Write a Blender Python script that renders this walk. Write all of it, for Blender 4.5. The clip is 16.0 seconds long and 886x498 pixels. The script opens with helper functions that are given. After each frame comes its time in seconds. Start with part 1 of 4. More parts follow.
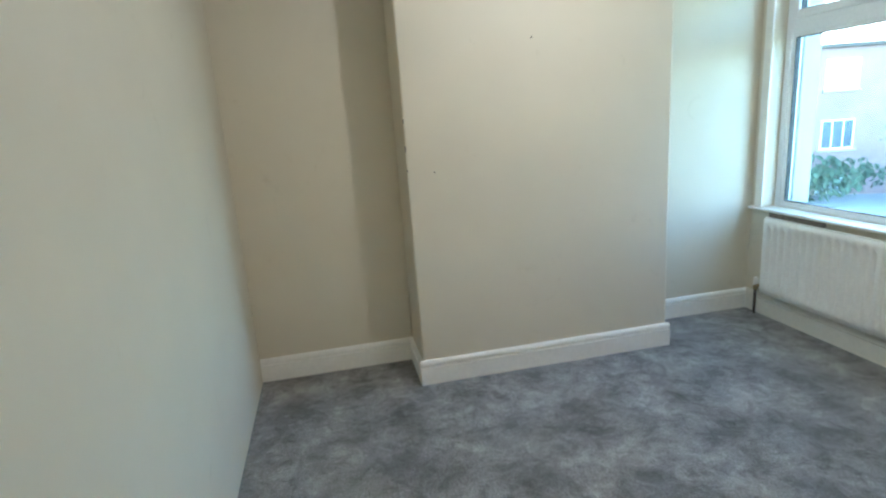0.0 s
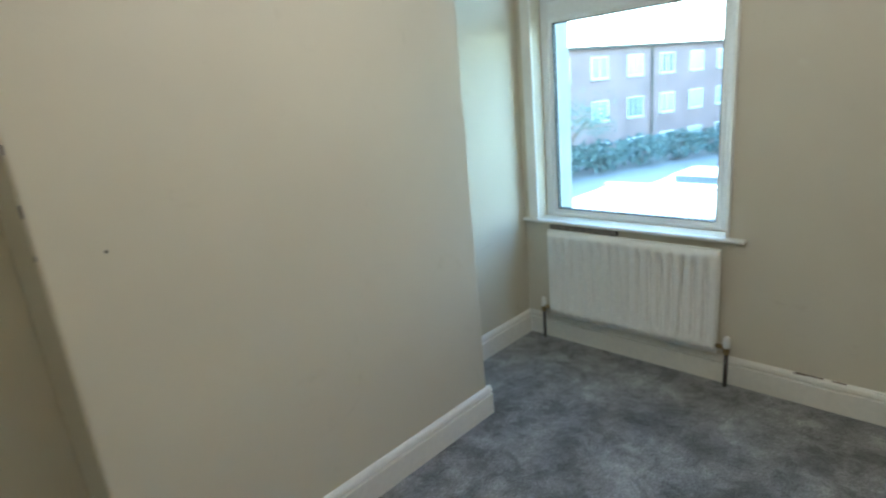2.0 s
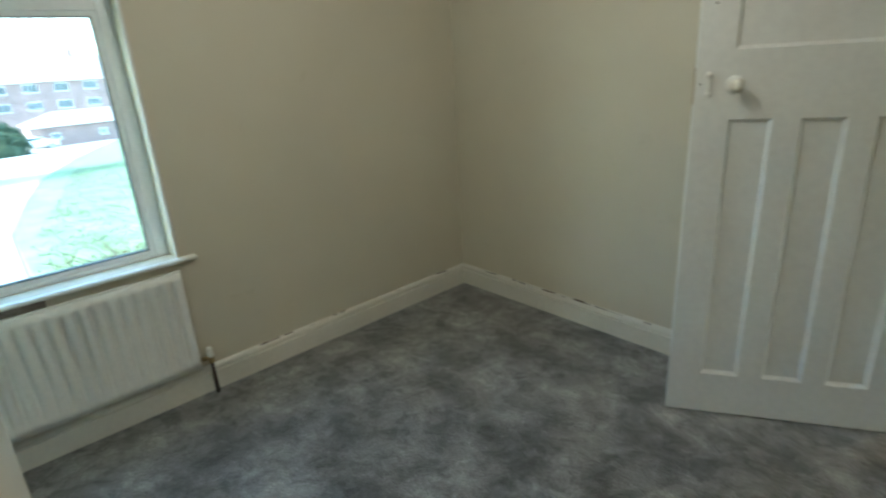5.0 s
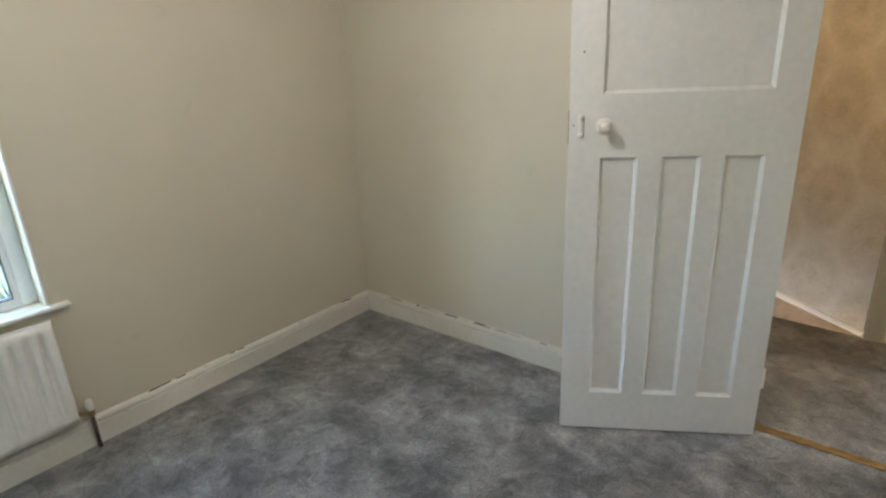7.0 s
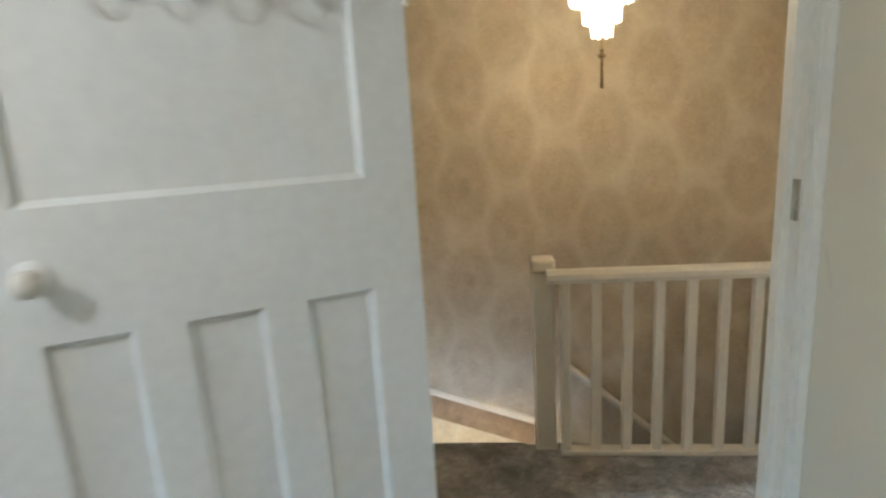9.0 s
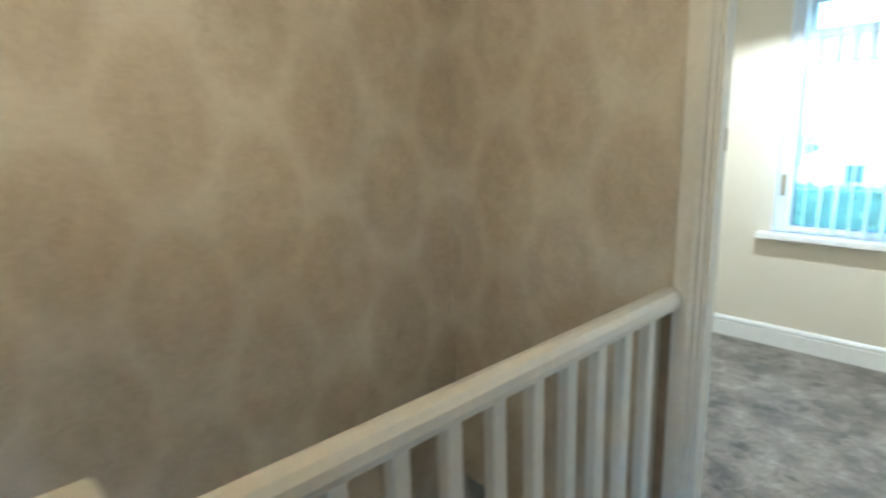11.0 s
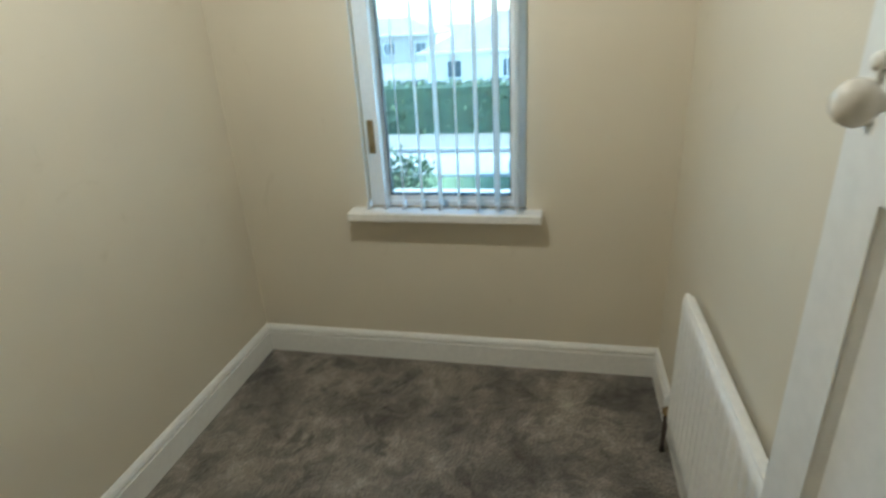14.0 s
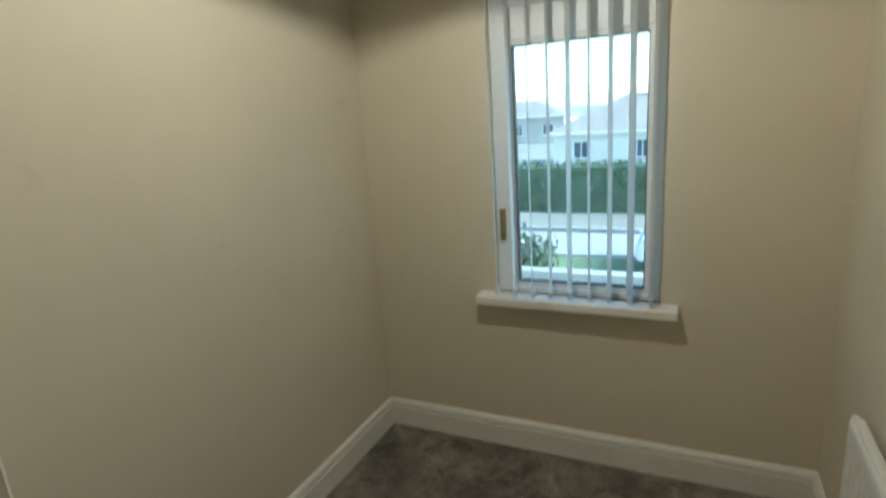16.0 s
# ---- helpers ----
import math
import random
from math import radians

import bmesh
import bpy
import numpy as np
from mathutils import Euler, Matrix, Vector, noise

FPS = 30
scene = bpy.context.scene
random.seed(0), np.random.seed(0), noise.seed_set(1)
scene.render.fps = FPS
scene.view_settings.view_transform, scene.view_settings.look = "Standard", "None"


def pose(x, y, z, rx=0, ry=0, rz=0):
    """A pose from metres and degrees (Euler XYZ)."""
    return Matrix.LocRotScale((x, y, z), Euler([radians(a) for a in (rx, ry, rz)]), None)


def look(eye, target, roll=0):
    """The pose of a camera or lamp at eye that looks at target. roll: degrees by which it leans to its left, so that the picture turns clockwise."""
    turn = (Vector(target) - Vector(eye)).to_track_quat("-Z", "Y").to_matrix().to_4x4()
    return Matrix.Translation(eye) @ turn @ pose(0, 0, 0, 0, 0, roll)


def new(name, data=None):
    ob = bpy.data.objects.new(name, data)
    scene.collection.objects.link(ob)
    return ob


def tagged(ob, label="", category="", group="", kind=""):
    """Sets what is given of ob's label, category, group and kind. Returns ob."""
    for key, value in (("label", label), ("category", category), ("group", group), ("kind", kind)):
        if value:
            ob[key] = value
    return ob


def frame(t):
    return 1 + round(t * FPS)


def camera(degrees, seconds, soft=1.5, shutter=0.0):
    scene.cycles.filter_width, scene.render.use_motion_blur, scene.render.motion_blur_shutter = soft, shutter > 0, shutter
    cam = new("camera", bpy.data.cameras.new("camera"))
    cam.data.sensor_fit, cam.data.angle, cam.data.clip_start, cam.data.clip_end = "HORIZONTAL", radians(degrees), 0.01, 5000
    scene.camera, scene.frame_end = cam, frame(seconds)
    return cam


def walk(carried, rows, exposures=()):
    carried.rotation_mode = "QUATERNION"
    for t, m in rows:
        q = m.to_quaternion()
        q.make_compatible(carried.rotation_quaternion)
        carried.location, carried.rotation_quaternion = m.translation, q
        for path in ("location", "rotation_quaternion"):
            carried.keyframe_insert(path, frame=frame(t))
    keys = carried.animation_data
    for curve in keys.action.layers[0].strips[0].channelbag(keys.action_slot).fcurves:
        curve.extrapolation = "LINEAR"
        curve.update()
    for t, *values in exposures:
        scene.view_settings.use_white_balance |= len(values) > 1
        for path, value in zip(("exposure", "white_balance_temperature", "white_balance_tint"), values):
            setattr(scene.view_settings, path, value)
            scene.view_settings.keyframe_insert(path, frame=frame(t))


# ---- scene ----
WIDE = 78.0
cam = camera(WIDE, 16.0, soft=2.2, shutter=0.4)
PATH = [
    (0, (0.195, -0.212, 1.386), (0.578, 1.694, 0.913), -4.1),
    (0.5, (0.241, 0.071, 1.373), (0.642, 1.98, 0.928), -3.7),
    (1, (0.278, 0.413, 1.393), (1.058, 2.192, 0.914), -3.3),
    (1.5, (0.307, 0.717, 1.396), (1.391, 2.317, 0.883), -4.8),
    (2, (0.388, 1.003, 1.401), (1.745, 2.366, 0.853), -5.5),
    (2.5, (0.405, 1.317, 1.393), (2.062, 2.287, 0.835), -3.7),
    (3, (0.371, 1.727, 1.422), (2.193, 2.314, 0.843), -4.0),
    (3.5, (0.482, 2.023, 1.413), (2.349, 2.441, 0.833), -3.8),
    (4, (0.529, 2.209, 1.436), (2.43, 1.957, 0.867), -2.6),
    (4.5, (0.418, 2.34, 1.443), (2.098, 1.454, 0.817), -3.4),
    (5, (0.346, 2.373, 1.464), (1.758, 1.123, 0.797), -3.6),
    (5.2, (0.333, 2.403, 1.475), (1.646, 1.062, 0.784), -3.3),
    (7.3, (0.285, 2.246, 1.556), (1.458, 0.742, 0.955), -3.1),
    (7.5, (0.3, 2.15, 1.543), (1.464, 0.593, 1.073), -2.9),
    (8, (0.315, 1.934, 1.522), (1.335, 0.248, 1.181), -2.6),
    (8.5, (0.398, 1.557, 1.5), (0.948, -0.333, 1.146), -3.2),
    (8.7, (0.412, 1.411, 1.502), (0.78, -0.521, 1.134), -3.5),
    (10.8, (0.29, -0.393, 1.398), (-0.892, -1.956, 1.0), -2.6),
    (11, (0.191, -0.485, 1.392), (-1.125, -1.932, 0.973), -1.8),
    (11.5, (0.074, -0.703, 1.459), (-1.653, -1.57, 0.943), -1.3),
    (12, (-0.283, -0.798, 1.454), (-2.15, -1.286, 0.93), -2.8),
    (12.5, (-0.635, -0.824, 1.446), (-2.549, -1.084, 0.928), -2.2),
    (13, (-1.022, -0.829, 1.464), (-2.944, -1.01, 0.944), -3.5),
    (13.5, (-1.347, -0.788, 1.441), (-3.259, -0.962, 0.882), -3.5),
    (14, (-1.5, -0.799, 1.434), (-3.296, -1.209, 0.656), -3.3),
    (14.5, (-1.526, -0.832, 1.425), (-3.179, -1.398, 0.451), -4.1),
    (15, (-1.51, -0.869, 1.399), (-3.048, -1.518, 0.297), -4.3),
    (15.5, (-1.496, -0.869, 1.453), (-3.126, -1.645, 0.591), -4.4),
    (16, (-1.464, -0.824, 1.489), (-3.216, -1.653, 0.995), -4.0),
]
GAP = [
    (9.5, (0.20, 0.62, 1.50), (0.16, -1.33, 1.02), -3.0),
    (10.1, (0.18, 0.12, 1.44), (-0.42, -1.75, 1.03), -4.0),
]
walk(cam, [(t, look(eye, target, roll)) for t, eye, target, roll in sorted(PATH + GAP)],
     [(0.0, 4.5, 5500, 9), (0.7, 4.35, 5700, 9), (1.5, 4.22, 5800, 9), (2.5, 3.8, 5850, 9), (4.0, 3.45, 5950, 7), (5.0, 3.8, 6100, 3), (7.3, 4.4, 6100, 16), (8.7, 4.45, 5750, 12),
      (10.8, 4.5, 4650, 5), (11.5, 4.0, 4650, 3), (12.0, 3.55, 4750, 5), (12.5, 3.38, 4850, 5), (13.0, 3.25, 5100, 5), (14.0, 2.85, 5550, 5), (14.5, 3.0, 5650, 7), (15.0, 3.2, 5700, 8), (16.0, 2.32, 5900, 5)])

# ---------------------------------------------------------------- light
world = bpy.data.worlds.new("world")
scene.world = world
world.use_nodes = True
wn = world.node_tree.nodes
sky = wn.new("ShaderNodeTexSky")
sky.sky_type = "NISHITA"
sky.sun_disc = False
sky.sun_elevation = radians(32)
sky.sun_rotation = radians(2)
sky.air_density, sky.dust_density, sky.ozone_density = 1.0, 1.0, 1.0
world.node_tree.links.new(sky.outputs[0], wn["Background"].inputs[0])
wn["Background"].inputs[1].default_value = 0.15
sun = new("sun", bpy.data.lights.new("sun", "SUN"))
sun.data.energy, sun.data.angle, sun.data.color = 1.8, radians(20), (1.0, 0.96, 0.9)
sun.rotation_euler = (radians(58), 0, radians(-182))


def bulb(name, place, watts, colour, size):
    b = new(name, bpy.data.lights.new(name, "POINT"))
    b.data.energy, b.data.color, b.data.shadow_soft_size = watts, colour, size
    b.location = place
    return b


bulb("landing_bulb", (-0.085, -1.15, 2.00), 0.9, (1.0, 0.62, 0.28), 0.05)
bulb("box_room_bulb", (-2.55, -1.28, 2.17), 5.2, (1.0, 0.90, 0.74), 0.012)
bulb("bedroom_bulb", (1.36, 1.38, 2.10), 1.2, (1.0, 0.93, 0.83), 0.06)


# ---------------------------------------------------------------- materials
def mat(name):
    m = bpy.data.materials.new(name)
    m.use_nodes = True
    nt = m.node_tree
    return m, nt, nt.nodes["Principled BSDF"]


def node(nt, kind, **kw):
    n = nt.nodes.new(kind)
    for k, v in kw.items():
        n.inputs[k.replace("_", " ")].default_value = v
    return n


def noise_tex(nt, scale, detail=4.0, rough=0.55, distortion=0.0):
    c = nt.nodes.new("ShaderNodeTexCoord")
    n = node(nt, "ShaderNodeTexNoise", Scale=scale, Detail=detail, Roughness=rough, Distortion=distortion)
    nt.links.new(c.outputs["Object"], n.inputs["Vector"])
    return n


def ramp(nt, src, stops):
    r = nt.nodes.new("ShaderNodeValToRGB")
    els = r.color_ramp.elements
    while len(els) < len(stops):
        els.new(0.5)
    for e, (p, c) in zip(els, stops):
        e.position, e.color = p, (*c, 1)
    nt.links.new(src, r.inputs[0])
    return r


def blend(nt, fac, a, b, mode="MIX"):
    m = nt.nodes.new("ShaderNodeMix")
    m.data_type, m.blend_type = "RGBA", mode
    for i, v in ((0, fac), (6, a), (7, b)):
        if isinstance(v, (int, float)):
            m.inputs[i].default_value = v
        elif isinstance(v, tuple):
            m.inputs[i].default_value = (*v, 1)
        else:
            nt.links.new(v, m.inputs[i])
    return m.outputs[2]


def bump(nt, bsdf, height, strength, distance):
    b = node(nt, "ShaderNodeBump", Strength=strength, Distance=distance)
    nt.links.new(height, b.inputs["Height"])
    nt.links.new(b.outputs[0], bsdf.inputs["Normal"])


def surface(name, colour, rough=0.6, var=0.12, scale=3.0, grain=60.0, relief=0.15, depth=0.002, metal=0.0):
    """Paint, plaster, stone: two scales of variation and a fine relief."""
    m, nt, b = mat(name)
    big, small = noise_tex(nt, scale, 5), noise_tex(nt, grain, 3)
    dark = tuple(c * (1 - var) for c in colour)
    light = tuple(min(1, c * (1 + var * 0.5)) for c in colour)
    r1 = ramp(nt, big.outputs["Fac"], [(0.3, dark), (0.7, light)])
    r2 = ramp(nt, small.outputs["Fac"], [(0.3, (0.93, 0.93, 0.93)), (0.7, (1, 1, 1))])
    nt.links.new(blend(nt, 1.0, r1.outputs[0], r2.outputs[0], "MULTIPLY"), b.inputs["Base Color"])
    b.inputs["Roughness"].default_value, b.inputs["Metallic"].default_value = rough, metal
    bump(nt, b, small.outputs["Fac"], relief, depth)
    return m


def plaster(name, colour):
    """Roller-painted plaster with soft unevenness and faint scuffs."""
    m, nt, b = mat(name)
    wave, fine, scuff = noise_tex(nt, 1.6, 3), noise_tex(nt, 140, 2), noise_tex(nt, 5, 8, 0.7, 1.5)
    tone = ramp(nt, wave.outputs["Fac"], [(0.3, tuple(c * 0.94 for c in colour)), (0.7, colour)])
    marks = ramp(nt, scuff.outputs["Fac"], [(0.62, (1, 1, 1)), (0.80, (0.86, 0.84, 0.80))])
    nt.links.new(blend(nt, 1.0, tone.outputs[0], marks.outputs[0], "MULTIPLY"), b.inputs["Base Color"])
    b.inputs["Roughness"].default_value = 0.58
    mix = node(nt, "ShaderNodeMath")
    mix.operation = "MULTIPLY_ADD"
    mix.inputs[1].default_value = 0.12
    nt.links.new(fine.outputs["Fac"], mix.inputs[0])
    nt.links.new(wave.outputs["Fac"], mix.inputs[2])
    bump(nt, b, mix.outputs[0], 0.35, 0.012)
    return m


def carpet_material(name, dark, light, tint, crush=0.4, brush=0.5):
    """Cut-pile carpet, brushed into lighter and darker patches."""
    m, nt, b = mat(name)
    patch = noise_tex(nt, 3.6, 6, 0.62)
    print_ = noise_tex(nt, 6.0, 4, 0.55, 0.6)
    streak = noise_tex(nt, 14, 4, 0.6, 1.0)
    tuft = noise_tex(nt, 120, 3, 0.7)
    pile = noise_tex(nt, 420, 2)
    mid = tuple((a + 1.3 * c) / 2.3 for a, c in zip(dark, light))
    base = ramp(nt, patch.outputs["Fac"], [(0.36, tuple((2 * a + c) / 3 for a, c in zip(dark, mid))), (0.47, mid), (0.62, light)])
    foot = ramp(nt, print_.outputs["Fac"], [(0.37, (crush,) * 3), (0.42, (0.92, 0.92, 0.92)), (0.53, (1.0, 1.0, 1.0)), (0.62, (1.3, 1.3, 1.3))])
    st = ramp(nt, streak.outputs["Fac"], [(0.38, (brush,) * 3), (0.44, (0.95, 0.95, 0.95)), (0.55, (1, 1, 1)), (0.61, (1.75 - 0.75 * brush,) * 3)])
    tf = ramp(nt, tuft.outputs["Fac"], [(0.36, (0.55, 0.55, 0.55)), (0.64, (1.4, 1.4, 1.4))])
    pl = ramp(nt, pile.outputs["Fac"], [(0.3, (0.72, 0.72, 0.72)), (0.7, (1.2, 1.2, 1.2))])
    c = base.outputs[0]
    for layer in (foot, st, tf, pl):
        c = blend(nt, 1.0, c, layer.outputs[0], "MULTIPLY")
    c = blend(nt, 0.10, c, tint, "MIX")
    nt.links.new(c, b.inputs["Base Color"])
    b.inputs["Roughness"].default_value = 0.95
    b.inputs["Sheen Weight"].default_value = 0.35
    b.inputs["Sheen Roughness"].default_value = 0.5
    add = node(nt, "ShaderNodeMath")
    add.operation = "MULTIPLY_ADD"
    add.inputs[1].default_value = 3.0
    nt.links.new(streak.outputs["Fac"], add.inputs[0])
    nt.links.new(tuft.outputs["Fac"], add.inputs[2])
    bump(nt, b, add.outputs[0], 0.6, 0.006)
    return m


def wallpaper_material(name):
    """Old damask paper: staggered medallions, mottled and stained."""
    m, nt, b = mat(name)
    c = nt.nodes.new("ShaderNodeTexCoord")
    sep = nt.nodes.new("ShaderNodeSeparateXYZ")
    nt.links.new(c.outputs["Object"], sep.inputs[0])

    def math_node(op, a, bb=0.0, third=None):
        n = nt.nodes.new("ShaderNodeMath")
        n.operation = op
        for i, v in enumerate((a, bb, third)):
            if v is None:
                continue
            if isinstance(v, (int, float)):
                n.inputs[i].default_value = v
            else:
                nt.links.new(v, n.inputs[i])
        return n.outputs[0]

    wob = noise_tex(nt, 7, 4, 0.6)
    u = math_node("ADD", sep.outputs[0], sep.outputs[1])
    u = math_node("MULTIPLY_ADD", wob.outputs["Fac"], 0.06, u)
    z = math_node("MULTIPLY_ADD", wob.outputs["Fac"], 0.07, sep.outputs[2])
    def medallion(off):
        a = math_node("SUBTRACT", math_node("FRACT", math_node("MULTIPLY_ADD", u, 1 / 0.56, off)), 0.5)
        c2 = math_node("SUBTRACT", math_node("FRACT", math_node("MULTIPLY_ADD", z, 1 / 0.60, off)), 0.5)
        a = math_node("MULTIPLY", a, 0.56 / 0.150)
        c2 = math_node("MULTIPLY", c2, 0.60 / 0.235)
        return math_node("SQRT", math_node("ADD", math_node("MULTIPLY", a, a), math_node("MULTIPLY", c2, c2)))

    dist = math_node("MINIMUM", medallion(0.0), medallion(0.5))
    oval = ramp(nt, math_node("MULTIPLY", dist, 0.6), [(0.0, (1, 1, 1)), (0.10, (0.9, 0.9, 0.9)), (0.20, (0.60, 0.60, 0.60)), (0.34, (0.66, 0.66, 0.66)), (0.46, (0.76, 0.76, 0.76)), (0.54, (0.6, 0.6, 0.6)), (0.70, (0, 0, 0))])
    leaf = noise_tex(nt, 26, 5, 0.65, 1.2)
    sprig = ramp(nt, leaf.outputs["Fac"], [(0.40, (0.49, 0.42, 0.305)), (0.64, (0.58, 0.505, 0.38))])
    stain = noise_tex(nt, 2.3, 5, 0.6, 0.6)
    ground_c = ramp(nt, leaf.outputs["Fac"], [(0.35, (0.62, 0.56, 0.44)), (0.65, (0.68, 0.62, 0.50))])
    col = blend(nt, oval.outputs[0], ground_c.outputs[0], sprig.outputs[0])
    st = ramp(nt, stain.outputs["Fac"], [(0.35, (0.82, 0.80, 0.76)), (0.65, (1, 1, 1))])
    nt.links.new(blend(nt, 1.0, col, st.outputs[0], "MULTIPLY"), b.inputs["Base Color"])
    b.inputs["Roughness"].default_value = 0.7
    bump(nt, b, math_node("MULTIPLY_ADD", leaf.outputs["Fac"], 0.5, oval.outputs[0]), 0.25, 0.003)
    return m


def glass_material(name):
    m, nt, b = mat(name)
    nt.nodes.remove(b)
    out = nt.nodes["Material Output"]
    tr = nt.nodes.new("ShaderNodeBsdfTransparent")
    tr.inputs[0].default_value = (0.85, 0.96, 0.955, 1)
    gl = node(nt, "ShaderNodeBsdfGlossy", Roughness=0.02)
    mx = nt.nodes.new("ShaderNodeMixShader")
    mx.inputs[0].default_value = 0.05
    for a, i in ((tr.outputs[0], 1), (gl.outputs[0], 2)):
        nt.links.new(a, mx.inputs[i])
    nt.links.new(mx.outputs[0], out.inputs[0])
    return m


def glow_material(name, colour, strength):
    m, nt, b = mat(name)
    b.inputs["Base Color"].default_value = (0.9, 0.85, 0.75, 1)
    b.inputs["Emission Color"].default_value = (*colour, 1)
    b.inputs["Emission Strength"].default_value = strength
    b.inputs["Roughness"].default_value = 0.2
    return m


CREAM = plaster("cream_paint", (0.672, 0.617, 0.492))
CREAM_BOX = plaster("warm_cream_paint", (0.70, 0.635, 0.50))
CEILING = plaster("ceiling_white", (0.78, 0.76, 0.71))
GLOSS = surface("white_gloss", (0.85, 0.84, 0.79), 0.34, 0.05, 2.0, 45, 0.10, 0.002)
OLD_GLOSS = surface("old_cream_gloss", (0.77, 0.74, 0.66), 0.36, 0.05, 3.0, 40, 0.04, 0.001)
DOOR_PAINT = surface("door_paint", (0.79, 0.785, 0.75), 0.38, 0.05, 2.5, 35, 0.14, 0.002)
UPVC = surface("upvc", (0.82, 0.84, 0.85), 0.28, 0.03, 2.0, 60, 0.03, 0.001)
RAD = surface("radiator_enamel", (0.90, 0.885, 0.83), 0.32, 0.04, 3.0, 50, 0.05, 0.001)
RUST = surface("dark_pipe", (0.07, 0.055, 0.045), 0.5, 0.4, 30, 120, 0.2, 0.001)
BRASS = surface("worn_brass", (0.45, 0.34, 0.18), 0.38, 0.3, 30, 120, 0.1, 0.001, 1.0)
OLD_BRASS = surface("tarnished_brass", (0.20, 0.145, 0.08), 0.5, 0.3, 30, 120, 0.1, 0.001, 1.0)
STEEL = surface("steel", (0.55, 0.55, 0.55), 0.35, 0.2, 30, 120, 0.1, 0.001, 1.0)
KNOB = surface("ivory_knob", (0.77, 0.73, 0.64), 0.18, 0.12, 40, 90, 0.04, 0.001)
REDBALL = surface("dark_red_bead", (0.14, 0.035, 0.03), 0.25, 0.2, 60, 120, 0.05, 0.001)
DIRT = surface("bare_brown_patch", (0.17, 0.12, 0.085), 0.85, 0.5, 40, 160, 0.4, 0.003)
# Brown for the bare hinge edge, and for shade painted on the stairwell woodwork.
WOOD_SHADE_BROWN = surface("wood_shade_brown", (0.30, 0.22, 0.14), 0.7, 0.3, 12, 60, 0.2, 0.002)
PEEL = surface("peeled_paint", (0.24, 0.21, 0.18), 0.85, 0.5, 40, 160, 0.4, 0.003)
RUBBER = surface("black_gasket", (0.03, 0.035, 0.035), 0.6, 0.2, 30, 100, 0.1, 0.001)
BLIND = surface("blind_fabric", (0.90, 0.92, 0.92), 0.8, 0.05, 4.0, 300, 0.25, 0.001)
nt = BLIND.node_tree
through_cloth = node(nt, "ShaderNodeBsdfTranslucent")
through_cloth.inputs[0].default_value = (0.90, 0.92, 0.92, 1)
cloth = nt.nodes.new("ShaderNodeMixShader")
cloth.inputs[0].default_value = 0.82
nt.links.new(nt.nodes["Principled BSDF"].outputs[0], cloth.inputs[1])
nt.links.new(through_cloth.outputs[0], cloth.inputs[2])
nt.links.new(cloth.outputs[0], nt.nodes["Material Output"].inputs[0])
CARPET = carpet_material("grey_carpet", (0.08, 0.078, 0.076), (0.30, 0.298, 0.294), (0.17, 0.167, 0.162), 0.58, 0.68)
CARPET_BOX = carpet_material("taupe_grey_carpet", (0.055, 0.047, 0.037), (0.285, 0.250, 0.203), (0.135, 0.12, 0.10), 0.42, 0.66)
PAPER = wallpaper_material("damask_paper")
PANE = glass_material("window_glass")
CRYSTAL = glow_material("lit_droplets", (1.0, 0.74, 0.40), 0.72)
BRICK = surface("brick_wall", (0.32, 0.215, 0.20), 0.85, 0.25, 0.6, 14, 0.4, 0.02)
RENDER = surface("white_render", (0.74, 0.73, 0.70), 0.85, 0.10, 0.5, 20, 0.2, 0.01)
ROOF = surface("roof_tiles", (0.33, 0.29, 0.27), 0.8, 0.2, 0.8, 9, 0.5, 0.03)
ASPHALT = surface("pale_worn_road", (0.42, 0.41, 0.40), 0.85, 0.2, 0.25, 18, 0.3, 0.01)
TARMAC = surface("dark_tarmac", (0.06, 0.06, 0.06), 0.5, 0.3, 2, 30, 0.3, 0.01)
GRASS = surface("grass", (0.16, 0.22, 0.11), 0.9, 0.5, 0.9, 6, 0.9, 0.06)
EARTH = surface("paved_ground", (0.30, 0.29, 0.26), 0.9, 0.25, 0.2, 6, 0.4, 0.02)
BARK = surface("bark", (0.12, 0.085, 0.06), 0.9, 0.3, 6, 30, 0.5, 0.01)
CONIFER = surface("conifer_needles", (0.15, 0.225, 0.20), 0.8, 0.4, 3, 20, 0.3, 0.01)
HEDGE = surface("hedge_leaves", (0.075, 0.12, 0.07), 0.8, 0.4, 3, 20, 0.3, 0.01)
SHRUB = surface("autumn_leaves", (0.13, 0.10, 0.035), 0.8, 0.4, 3, 20, 0.3, 0.01)
FENCE = surface("dark_fence", (0.10, 0.085, 0.07), 0.85, 0.3, 4, 30, 0.4, 0.01)
# Pale panes: bright sky reflection painted into the glass colour.
SKYLIT_GLASS = surface("sky_reflecting_window", (0.42, 0.47, 0.49), 0.15, 0.35, 1.0, 5, 0.02, 0.01)
DARK_GLASS = surface("dark_window", (0.10, 0.13, 0.15), 0.12, 0.3, 1.0, 5, 0.02, 0.01)
CAR_PAINT = surface("white_car_paint", (0.72, 0.73, 0.74), 0.2, 0.03, 2, 60, 0.02, 0.001)
CAR_RED = surface("red_car_paint", (0.45, 0.04, 0.04), 0.2, 0.05, 2, 60, 0.02, 0.001)
CONCRETE = surface("concrete", (0.45, 0.44, 0.42), 0.85, 0.15, 0.8, 20, 0.3, 0.01)


